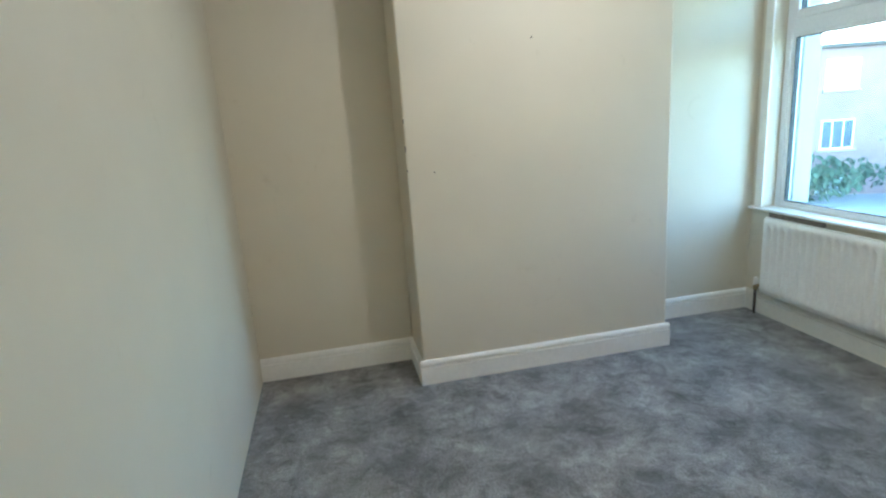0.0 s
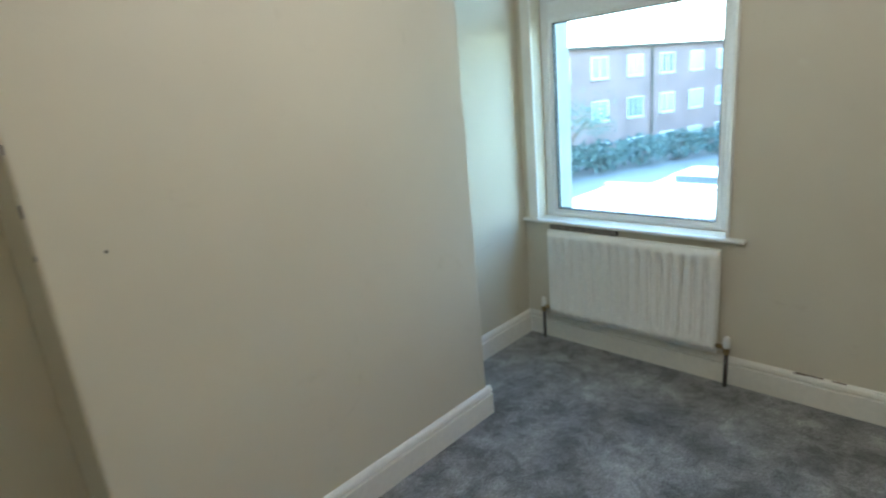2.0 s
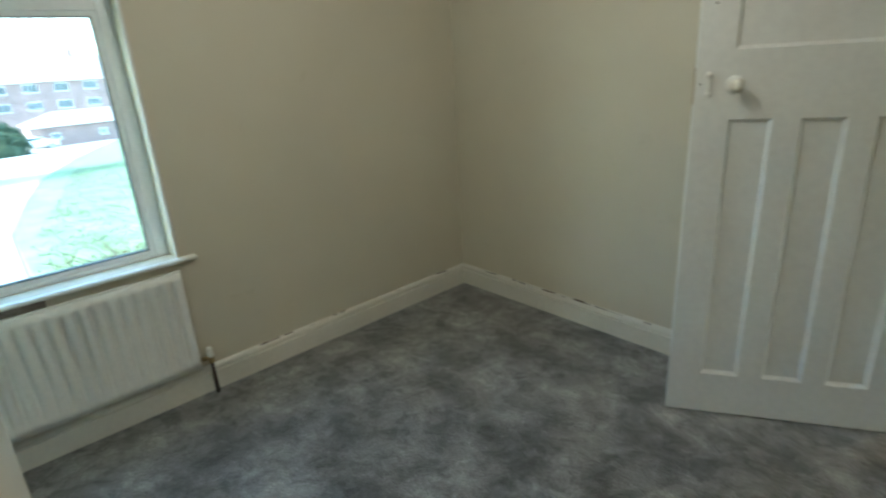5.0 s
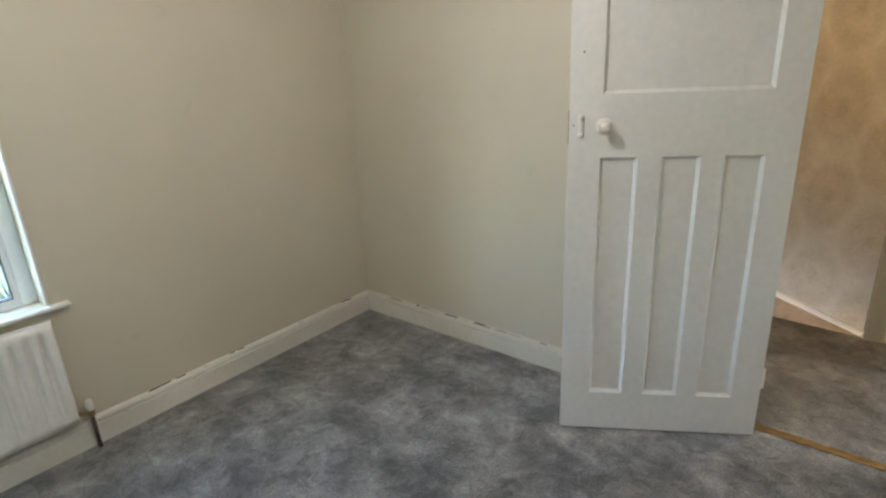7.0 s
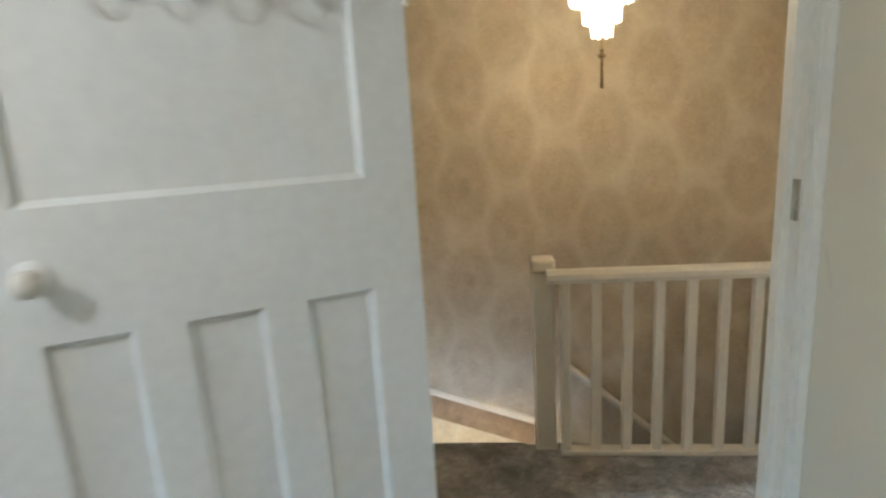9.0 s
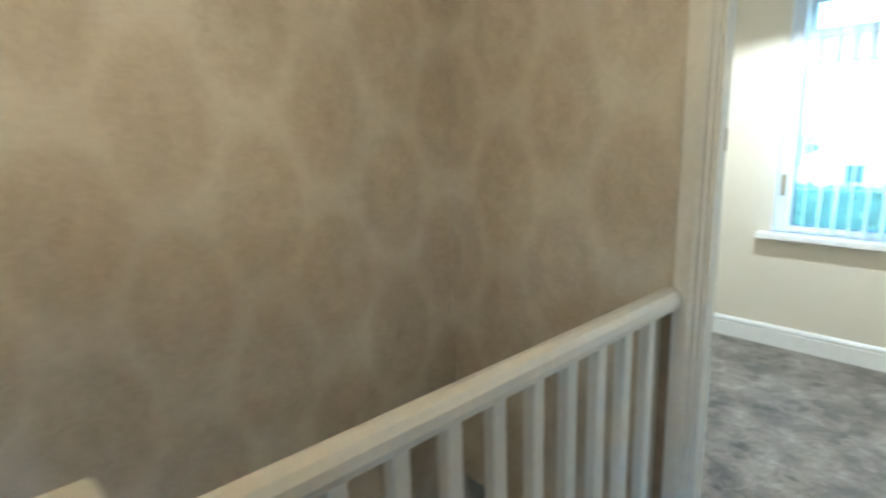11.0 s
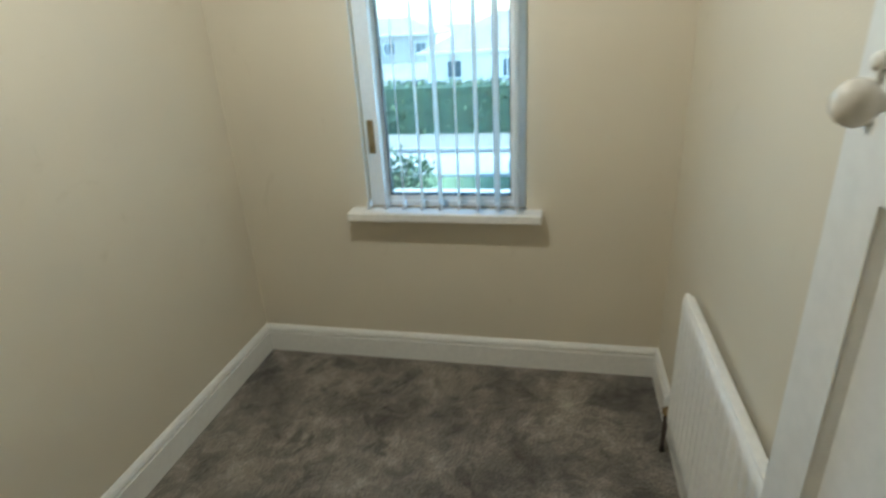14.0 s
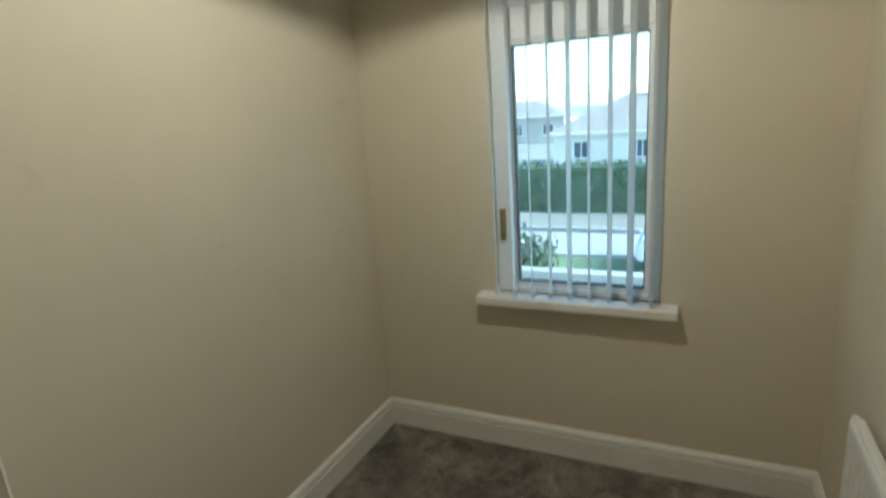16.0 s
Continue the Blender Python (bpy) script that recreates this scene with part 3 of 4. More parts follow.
# bedroom window faces east: local x runs to -y, local y to -x
window("window_1", pose(AX1 + 0.085, 0, 0, 0, 0, 90), WA[0], WA[1], WA[2], WA[3], 1.705, 1.785, 1.812, 2.636, 0.726,
            "white plastic window with a top light over a fixed pane")
structure("window_architrave_bedroom", bevelled(boxes((AX1 - 0.014, AX1, WA[1] - 0.005, WA[1] + 0.055, 0.692, 2.18), (AX1 - 0.012, AX1, WA[0] - 0.010, WA[0] + 0.004, 0.692, 2.18), (AX1 - 0.012, AX1, WA[0] - 0.01, WA[1] + 0.055, 2.125, 2.17)), 0.003), GLOSS,
          "white painted window trim", "trim")
structure("window_sill_bedroom", bevelled(boxes((AX1 - 0.035, AX1 + 0.085, 1.655, AY1 - 0.001, 0.671, 0.689)), 0.006), GLOSS, "white painted wooden window sill", "window sill")
structure("peeled_strip", bevelled(boxes((AX1 - 0.022, AX1 + 0.0, 2.235, 2.62, 0.640, 0.6705)), 0.003), PEEL, "bare brown peeled strip under the sill", "damage")

wc = window("window_2", pose(CX0 - 0.020, 0, 0, 0, 0, -90), -WC[1], -WC[0], WC[2], WC[3], 1.722, 1.840, 0.985, 1.480, 0.772, "narrow white plastic window with a top light")
part("lock_plate", boxes((1.522, 1.545, 0.0, 0.012, 0.950, 1.080)), BRASS, wc, "tarnished brass lock plate")
structure("window_sill_box_room", bevelled(boxes((CX0 - 0.02, CX0 + 0.078, -1.640, -0.860, 0.690, 0.728)), 0.005), GLOSS, "thick white painted window board", "window sill")


def vertical_blind():
    t = thing("vertical_blind", "white vertical blind with its slats turned open", "blind")
    x = CX0 + 0.045
    part("head_rail", rbox(x - 0.022, x + 0.022, -1.575, -0.915, 2.085, 2.125, 0.004), UPVC, t)
    n = 9
    for k in range(n):
        y = -1.549 + 0.0740 * k
        a = radians(23 + 6 * math.sin(k * 2.1))
        bm = bmesh.new()
        rows = 8
        prev = None
        for i in range(rows + 1):
            z = 0.742 + (2.085 - 0.742) * i / rows
            row = []
            for j in range(5):
                s = (j / 4 - 0.5) * 0.062
                bulge = 0.004 * (1 - (2 * j / 4 - 1) ** 2)
                row.append(bm.verts.new((x + math.cos(a) * s + bulge * math.sin(a), y + math.sin(a) * s - bulge * math.cos(a), z)))
            if prev:
                for j in range(4):
                    bm.faces.new((prev[j], prev[j + 1], row[j + 1], row[j]))
            prev = row
        bmesh.ops.solidify(bm, geom=bm.faces[:], thickness=0.0012)
        s = part("slat", bm, BLIND, t, smooth=True)
        part("weight", boxes((x - 0.026, x + 0.026, y - 0.0035, y + 0.0035, 0.740, 0.768)), UPVC, s)
    wire([(x + 0.02, -1.549 + 0.0740 * k, 0.746 + (0.004 if k % 2 else 0)) for k in range(n)], 0.0012, t, UPVC, "chain")
    wire([(x + 0.015, -0.945, 2.08), (x + 0.02, -0.945, 1.30), (x + 0.022, -0.955, 1.28)], 0.0016, t, UPVC, "pull_cord")


vertical_blind()


# ---------------------------------------------------------------- radiators
def radiator(name, label, m, w, h, ribs, deep=0.021, pipe=None):
    """Local x along the wall, y out from it, z up; the origin is at the floor on the wall."""
    t = thing(name, label, "radiator", m)
    z0 = 0.158
    z1 = z0 + h
    yb, yf = 0.032, 0.054
    bm = bmesh.new()
    step = (0.0, 0.08, 0.72, 1.0, 1.0, 1.0, 1.0, 0.72, 0.08)
    n = ribs * len(step)
    grid = []
    for i in range(n + 1):
        x = w * i / n
        near = min(i, n - i)
        rim = 0.0 if near == 0 else 1.0
        flat = 1.0 if near < 4 else step[i % len(step)]
        row = []
        for z, k, sunk in ((z0, 0.0, 0), (z0 + 0.006, 0.9, 0), (z0 + 0.045, 1.0, 0), (z0 + 0.075, 1.0, 1), (z1 - 0.065, 1.0, 1), (z1 - 0.038, 1.0, 0), (z1 - 0.006, 0.9, 0), (z1, 0.0, 0)):
            row.append(bm.verts.new((x, yf - 0.013 + deep * rim * k * (flat if sunk else 1.0), z)))
        grid.append(row)
    for a, b in zip(grid, grid[1:]):
        for j in range(7):
            bm.faces.new((a[j], b[j], b[j + 1], a[j + 1]))
    part("front_panel", bm, RAD, t, smooth=True)
    part("back_panel", rbox(0, w, yb - 0.012, yf - 0.014, z0, z1, 0.005), RAD, t)
    part("top_seam", rbox(-0.002, w + 0.002, yf - 0.022, yf - 0.006, z1 - 0.004, z1 + 0.006, 0.003), RAD, t)
    part("bottom_seam", rbox(-0.002, w + 0.002, yf - 0.022, yf - 0.006, z0 - 0.006, z0 + 0.004, 0.003), RAD, t)
    for x in (0.12, w - 0.12):
        part("bracket", boxes((x - 0.015, x + 0.015, 0.0, yb - 0.01, z0 + 0.05, z1 - 0.05)), RAD, t)
    for x, s in ((0.0, -1), (w, 1)):
        v = part("valve", cyl((x, 0.045, z0 + 0.035), (x + s * 0.045, 0.045, z0 + 0.035), 0.011, 12), BRASS, t, "tarnished brass radiator valve", True)
        part("valve_cap", lathe([(0.014, 0), (0.016, 0.008), (0.014, 0.045), (0.008, 0.052)], 14, pose(x + s * 0.045, 0.045, z0 + 0.035)), GLOSS, v, "white plastic valve cap", True)
        part("nut", cyl((x + s * 0.045, 0.045, z0 + 0.004), (x + s * 0.045, 0.045, z0 + 0.034), 0.014, 6), BRASS, v)
        part("pipe", cyl((x + s * 0.045, 0.045, 0.0), (x + s * 0.045, 0.045, z0 + 0.01), 0.0085, 12), pipe or RUST, t, "painted feed pipe", True)
    return t


radiator("radiator_bedroom", "cream enamelled panel radiator under the window", pose(AX1, 1.745, 0, 0, 0, 90), 0.872, 0.480, 17)
radiator("radiator_box_room", "cream enamelled panel radiator behind the door", pose(-2.30, CY1, 0, 0, 0, 180), 0.75, 0.480, 17, 0.012, RUST)


# ---------------------------------------------------------------- balustrade and stairs
def balustrade():
    t = thing("balustrade", "white painted balustrade with square balusters along the stairwell", "balustrade")
    y = -1.225
    rail = [(-0.030, 0.0), (0.030, 0.0), (0.036, 0.018), (0.034, 0.040), (0.022, 0.056), (0.0, 0.061), (-0.022, 0.056), (-0.034, 0.040), (-0.036, 0.018)]
    part("handrail", sweep(rail, (0.140, y, 0.832), (LX0, y, 0.832)), OLD_GLOSS, t, smooth=False)
    part("base_rail", rbox(LX0, 0.085, y - 0.032, y + 0.032, 0.0, 0.022, 0.004), OLD_GLOSS, t)
    n = 11
    for k in range(n):
        x = 0.060 - 0.136 * k
        part("baluster", rbox(x - 0.021, x + 0.021, y - 0.017, y + 0.017, 0.020, 0.838, 0.003, 1), OLD_GLOSS, t)
    nw = part("newel_post", rbox(0.102, 0.197, -1.345, -1.250, -0.45, 0.865, 0.005), OLD_GLOSS, t, "square newel post")
    part("newel_cap", rbox(0.095, 0.204, -1.352, -1.243, 0.866, 0.932, 0.022, 4), OLD_GLOSS, nw, "rounded newel cap")
    # Added brown strip: the shadow gap beside the architrave, put in as colour.
    part("wall_post", rbox(LX0, LX0 + 0.014, y - 0.03, y + 0.03, 0.022, 0.832, 0.003), WOOD_SHADE_BROWN, t, "dark strip for the shadow gap at the wall")
    return t


balustrade()


def stairs():
    t = tagged(new("stairs"), "carpeted stairs winding down beside the balustrade", "stairs", kind="structure")
    part("tread", boxes((0.10, 1.05, LY0, -1.26, -1.0, -0.57)), CARPET, t)
    part("tread", rbox(1.03, 1.29, LY0, -1.26, -1.0, -0.38, 0.012), CARPET, t)
    part("tread", rbox(1.27, 1.50, LY0, -1.26, -1.0, -0.19, 0.012), CARPET, t)
    for k in range(12):
        x1, z = 0.10 - 0.215 * k, -0.57 - 0.19 * k
        part("tread", rbox(x1 - 0.235, x1, LY0, -1.26, z - 0.19, z, 0.012), CARPET, t)
    slope = 0.86
    prof = [(0, 0), (0.022, 0), (0.022, 0.165), (0.026, 0.172), (0.026, 0.182), (0.016, 0.200), (0, 0.205)]
    part("wall_string", sweep(prof, (-2.3, LY0, -0.680 - 2.4 * slope), (0.10, LY0, -0.680)), OLD_GLOSS, t, "white painted stair string")
    part("wall_string", sweep(prof, (0.10, LY0, -0.60), (1.05, LY0, -0.60 + 0.95 * 0.33)), OLD_GLOSS, t)
    # Brown overlay paints the shade on the white string below its moulding.
    part("string_face", sweep([(0.022, 0), (0.0245, 0), (0.0245, 0.160), (0.022, 0.160)], (0.10, LY0, -0.60), (1.05, LY0, -0.60 + 0.95 * 0.33)), WOOD_SHADE_BROWN, t, "brown face of the string, its shade put into the colour")
    part("stair_skirt", sweep(prof, (1.05, LY0, -0.285), (1.49, LY0, -0.02)), OLD_GLOSS, t)
    r = part("wall_handrail", sweep([(0.02, 0.0), (0.06, 0.0), (0.065, 0.03), (0.05, 0.05), (0.03, 0.05), (0.015, 0.03)], (-2.2, LY0, -0.045 - 2.1 * slope), (-0.06, LY0, -0.045 + 0.03)), OLD_GLOSS, t, "white wall handrail")
    for x in (-0.4, -1.2, -2.0):
        part("bracket", cyl((x, LY0, -0.05 + (x + 0.1) * slope), (x, LY0 + 0.04, -0.03 + (x + 0.1) * slope), 0.009, 8), OLD_GLOSS, r)
    return t


stairs()
structure("stairwell_side", boxes((-4.0, 0.13, -1.26, -1.16, -2.95, -0.201)), CREAM, "plain painted side of the lower stairwell", "wall")
structure("stairwell_end", boxes((-4.1, -4.0, LY0, -1.16, -2.95, -0.201)), CREAM, "plain wall at the foot of the stairs", "wall")
structure("stairwell_floor", boxes((-4.1, 1.8, LY0, -1.16, -3.05, -2.951)), CREAM, "plain floor at the foot of the stairs", "floor")


# ---------------------------------------------------------------- lamps
def droplet_pendant(place):
    t = thing("pendant_lamp", "lit tiered droplet pendant shade hanging over the stairs", "ceiling lamp", pose(*place))
    part("ceiling_rose", lathe([(0.05, 0), (0.05, -0.012), (0.02, -0.03)], 18, pose(0, 0, H - place[2])), UPVC, t, smooth=True)
    part("flex", cyl((0, 0, 0.47), (0, 0, H - place[2] - 0.02), 0.003, 8), UPVC, t)
    bm = bmesh.new()
    bmesh.ops.create_uvsphere(bm, u_segments=8, v_segments=6, radius=1.0, matrix=Matrix.Diagonal((0.006, 0.014, 0.046, 1)))
    drop = mesh("droplet", bm, CRYSTAL, True)
    for tier, (r, z) in enumerate(((0.195, 0.455), (0.180, 0.381), (0.152, 0.311), (0.116, 0.246), (0.068, 0.175), (0.036, 0.122))):
        n = max(6, int(2 * math.pi * r / 0.030))
        ringo = part("tier_ring", lathe([(r - 0.003, z), (r + 0.003, z), (r + 0.003, z + 0.006), (r - 0.003, z + 0.006)], 28), BRASS, t)
        for i in range(n):
            a = 2 * math.pi * (i + 0.5 * (tier % 2)) / n
            d = new("droplet", drop)
            d.parent = ringo
            d.matrix_basis = Matrix.Translation((r * math.cos(a), r * math.sin(a), z - 0.035)) @ Matrix.Rotation(a, 4, "Z")
    part("stem", cyl((0, 0, 0.0), (0, 0, 0.47), 0.004, 8), BRASS, t)
    part("finial", cyl((0, 0, -0.145), (0, 0, -0.03), 0.007, 10, 0.0045), OLD_BRASS, t, "slim brass finial", True)
    part("finial_bead", lathe([(0.004, -0.034), (0.014, -0.028), (0.014, -0.020), (0.005, -0.012), (0.010, -0.004), (0.003, 0.004)], 12), OLD_BRASS, t, smooth=True)
    return t


droplet_pendant((-0.085, -1.15, 1.785))


def open_shade(place):
    t = thing("ceiling_pendant", "plain cone pendant lampshade hanging from the ceiling", "ceiling lamp", pose(*place))
    part("ceiling_rose", lathe([(0.045, 0), (0.045, -0.012), (0.018, -0.03)], 18, pose(0, 0, H - place[2])), UPVC, t, smooth=True)
    part("flex", cyl((0, 0, 0.075), (0, 0, H - place[2] - 0.02), 0.003, 8), UPVC, t)
    bm = bmesh.new()
    prev = None
    for r, z in ((0.165, -0.053), (0.12, 0.03), (0.07, 0.085), (0.012, 0.088)):
        row = [bm.verts.new((r * math.cos(i * math.pi / 16), r * math.sin(i * math.pi / 16), z)) for i in range(32)]
        if prev:
            for i in range(32):
                bm.faces.new((prev[i], prev[(i + 1) % 32], row[(i + 1) % 32], row[i]))
        prev = row
    bmesh.ops.solidify(bm, geom=bm.faces[:], thickness=0.002)
    part("shade", bm, FENCE, t, "opaque dark cone shade", True)
    return t


open_shade((-2.55, -1.28, 2.17))


def bare_bulb_pendant(place):
    t = thing("bulb_pendant", "bare lit bulb in a white holder on a ceiling flex", "ceiling lamp", pose(*place))
    part("ceiling_rose", lathe([(0.045, 0), (0.045, -0.012), (0.018, -0.03)], 18, pose(0, 0, H - place[2])), UPVC, t, smooth=True)
    part("flex", cyl((0, 0, 0.12), (0, 0, H - place[2] - 0.02), 0.003, 8), UPVC, t)
    part("holder", lathe([(0.014, 0.07), (0.018, 0.08), (0.017, 0.12), (0.008, 0.13)], 14), UPVC, t, smooth=True)
    g = part("bulb", lathe([(0.004, -0.062), (0.022, -0.056), (0.032, -0.03), (0.034, 0.0), (0.026, 0.03), (0.013, 0.06), (0.012, 0.07)], 18), PANE, t, "clear glass bulb", True)
    g.visible_shadow = False


bare_bulb_pendant((1.36, 1.38, 2.10))


# ---------------------------------------------------------------- outdoors
def lie(x):
    """Height of the ground: level by the house, falling away to the east."""
    return -2.9 - 0.045 * max(0.0, min(x, 110.0) - 12.0)


bm = bmesh.new()
xs = [-400, -120, -60, -23, -12, -4, 4, 12, 20, 30, 40, 55, 70, 90, 110, 160, 300, 600]
ys = [-400, -150, -60, -30, -10, 0, 10, 30, 60, 150, 400]
rows = [[bm.verts.new((x, y, lie(x))) for y in ys] for x in xs]
for a, b in zip(rows, rows[1:]):
    for i in range(len(ys) - 1):
        bm.faces.new((a[i], b[i], b[i + 1], a[i + 1]))
structure("ground", bm, EARTH, "pale paved and earthy ground", "ground")


def sheet(name, pts, material, label, lift=0.02, category="road"):
    bm = bmesh.new()
    bm.faces.new([bm.verts.new((x, y, lie(x) + lift)) for x, y in pts])
    return structure(name, bm, material, label, category)


def strip(name, left, right, material, label, lift, category):
    bm = bmesh.new()
    a = [bm.verts.new((x, y, lie(x) + lift)) for x, y in left]
    b = [bm.verts.new((x, y, lie(x) + lift)) for x, y in right]
    for i in range(len(a) - 1):
        bm.faces.new((a[i], a[i + 1], b[i + 1], b[i]))
    return structure(name, bm, material, label, category)


strip("road_east", [(12, 6.5), (23, 5.0), (31, 4.2), (40.5, 3.1), (56, 1.0), (77, -3)], [(12, 1.8), (23, 1.45), (31, 0.25), (40.5, -1.45), (56, -5.95), (77, -13.7)], ASPHALT, "pale worn road curving downhill", 0.03, "road")
strip("lawn", [(7, 1.5), (13, 1.6), (23, 1.4), (31, 0.2), (40.5, -1.5), (56, -6), (76, -13.4)], [(x, -40) for x in (7, 13, 23, 31, 40.5, 56, 76)], GRASS, "open green lawn beside the road", 0.05, "grass")
strip("road_west", [(-17.1, -60), (-17.1, 60)], [(-19.9, -60), (-19.9, 60)], ASPHALT, "pale residential road", 0.02, "road")
strip("verge_west", [(-15.3, -60), (-15.3, 60)], [(-16.8, -60), (-16.8, 60)], GRASS, "narrow grass verge beside the road", 0.03, "grass")
# Narrow near-black strips along both kerbs.
for nm, x in (("gutter_far", -20.05), ("gutter_near", -17.1)):
    strip(nm, [(x + 0.22, -60), (x + 0.22, 60)], [(x, -60), (x, 60)], TARMAC, "dark strip along the kerb", 0.03, "road")
for nm, x in (("kerb_far", -20.19), ("kerb_near", -16.88)):
    structure(nm, boxes((x, x + 0.14, -60, 60, -2.95, -2.78)), CONCRETE, "concrete kerb", "kerb")


def leaves(bm, n, spread, size, centre, shape="ball", rng=random):
    """Many small leaf clumps around an uneven crown."""
    for _ in range(n):
        while True:
            p = Vector((rng.uniform(-1, 1), rng.uniform(-1, 1), rng.uniform(-1, 1)))
            if shape == "box" or 0.25 < p.length < 1:
                break
        if shape == "ball":
            p *= 0.85 + 0.3 * noise.noise(p * 2.3)
        q = Vector(centre) + Vector((p.x * spread[0], p.y * spread[1], p.z * spread[2]))
        r = size * rng.uniform(0.6, 1.4)
        e = Euler((rng.uniform(0, 6), rng.uniform(0, 6), rng.uniform(0, 6))).to_matrix()
        vs = [bm.verts.new(q + e @ Vector(v) * r) for v in ((-1, 0, 0), (0, -0.55, 0.2), (1, 0, 0), (0, 0.55, 0.2))]
        bm.faces.new(vs)


def conifer(x, y, h, w):
    z = lie(x)
    t = thing("conifer_tree", "tall dark blue-green conifer with layered branches", "tree", pose(x, y, z))
    part("trunk", cyl((0, 0, -0.1), (0, 0, h * 0.96), 0.22, 10, 0.03), BARK, t)
    rng = random.Random(4)
    bm, limb = bmesh.new(), bmesh.new()
    for k in range(120):
        f = (k + 0.5) / 120
        hz = h * (0.07 + 0.93 * f)
        reach = w * 0.5 * (min(1.0, (1 - f) * 1.7 + 0.03) ** 0.7) * rng.uniform(0.7, 1.15)
        a = k * 2.4 + rng.uniform(-0.4, 0.4)
        tip = Vector((math.cos(a) * reach, math.sin(a) * reach, hz + reach * 0.12))
        cyl((0, 0, hz - 0.1), tip, 0.03, 5, 0.008, limb)
        for s in range(5):
            c = Vector((0, 0, hz)).lerp(tip, 0.3 + 0.17 * s)
            leaves(bm, 9, (0.62, 0.62, 0.2), 0.17, c, rng=rng)
    part("limbs", limb, BARK, t)
    part("crown", bm, CONIFER, t)


def shrub(name, x, y, w, d, h, material, label, n=700, size=0.07, base=None, category="shrub", stems=16):
    z = lie(x) if base is None else base
    t = thing(name, label, category, pose(x, y, z), "garden shrubs" if category == "shrub" else "")
    rng = random.Random(int(abs(x * 7 + y * 13)))
    st = bmesh.new()
    for _ in range(stems):
        a, r = rng.uniform(0, 6.28), rng.uniform(0.3, 0.9)
        cyl((0, 0, 0), (math.cos(a) * r * w / 2, math.sin(a) * r * d / 2, h * rng.uniform(0.6, 1.05)), 0.014, 5, 0.004, st)
    part("stems", st, BARK, t)
    bm = bmesh.new()
    leaves(bm, n, (w / 2, d / 2, h / 2), size, (0, 0, h / 2), rng=rng)
    part("crown", bm, material, t)


def hedge(x0, x1, y0, y1, h, label, n):
    z = lie((x0 + x1) / 2)
    t = thing("hedge", label, "hedge", pose((x0 + x1) / 2, (y0 + y1) / 2, z))
    rng = random.Random(9)
    bm = boxes((-(x1 - x0) / 2 + 0.15, (x1 - x0) / 2 - 0.15, -(y1 - y0) / 2 + 0.15, (y1 - y0) / 2 - 0.15, 0, h - 0.15))
    part("core", bm, HEDGE, t)
    bm = bmesh.new()
    leaves(bm, n, ((x1 - x0) / 2, (y1 - y0) / 2, h / 2), 0.13, (0, 0, h / 2), "box", rng)
    part("leaves", bm, HEDGE, t)


def house_window(parent, m, w, h, bars, glass):
    f = part("window", ring(-w / 2, w / 2, 0, h, 0.07, -0.02, 0.05), UPVC, parent, m=m)
    part("pane", boxes((-w / 2 + 0.06, w / 2 - 0.06, 0.0, 0.02, 0.06, h - 0.06)), glass, f)
    for k in range(bars):
        x = -w / 2 + w * (k + 1) / (bars + 1)
        part("mullion", boxes((x - 0.03, x + 0.03, 0.02, 0.055, 0.06, h - 0.06)), UPVC, f)
    part("sill", boxes((-w / 2 - 0.08, w / 2 + 0.08, 0, 0.12, -0.1, 0.0)), CONCRETE, f)


def building(name, label, m, w, d, storeys, sh, wall_mat, roof, cols, win=(1.3, 1.25), category="house", chimneys=()):
    """Local x along the front, y out of the front, z up; the front lies on y = 0."""
    t = thing(name, label, category, m)
    h = storeys * sh
    part("wall", boxes((0, w, -d, 0, -3.6, h)), wall_mat, t)
    if roof == "flat":
        part("roof", boxes((-0.25, w + 0.25, -d - 0.25, 0.3, h, h + 0.16)), FENCE, t, "flat roof with a dark fascia")
    else:
        rise, o = roof, 0.45
        bm = bmesh.new()
        hip = min(d * 0.5, w * 0.4)
        lo = [bm.verts.new(v) for v in ((-o, o, h - 0.1), (w + o, o, h - 0.1), (w + o, -d - o, h - 0.1), (-o, -d - o, h - 0.1))]
        a, b = bm.verts.new((hip, -d / 2, h + rise)), bm.verts.new((w - hip, -d / 2, h + rise))
        for f in ((lo[0], lo[1], b, a), (lo[1], lo[2], b), (lo[2], lo[3], a, b), (lo[3], lo[0], a), lo[::-1]):
            bm.faces.new(f)
        r = part("roof", bm, ROOF, t, "tiled hipped roof")
        part("gutter", boxes((-o, w + o, o - 0.02, o + 0.1, h - 0.2, h - 0.08)), UPVC, t)
        for cx in chimneys:
            part("chimney", boxes((cx - 0.5, cx + 0.5, -d / 2 - 0.3, -d / 2 + 0.3, h + rise - 0.6, h + rise + 1.0)), BRICK, r)
    for s in range(storeys):
        for c in range(cols):
            house_window(t, pose(w * (c + 0.5) / cols, 0.0, s * sh + 0.85), win[0], win[1], 1 + (c % 2), SKYLIT_GLASS if roof == "flat" and (c + s) % 4 else DARK_GLASS)
    return t


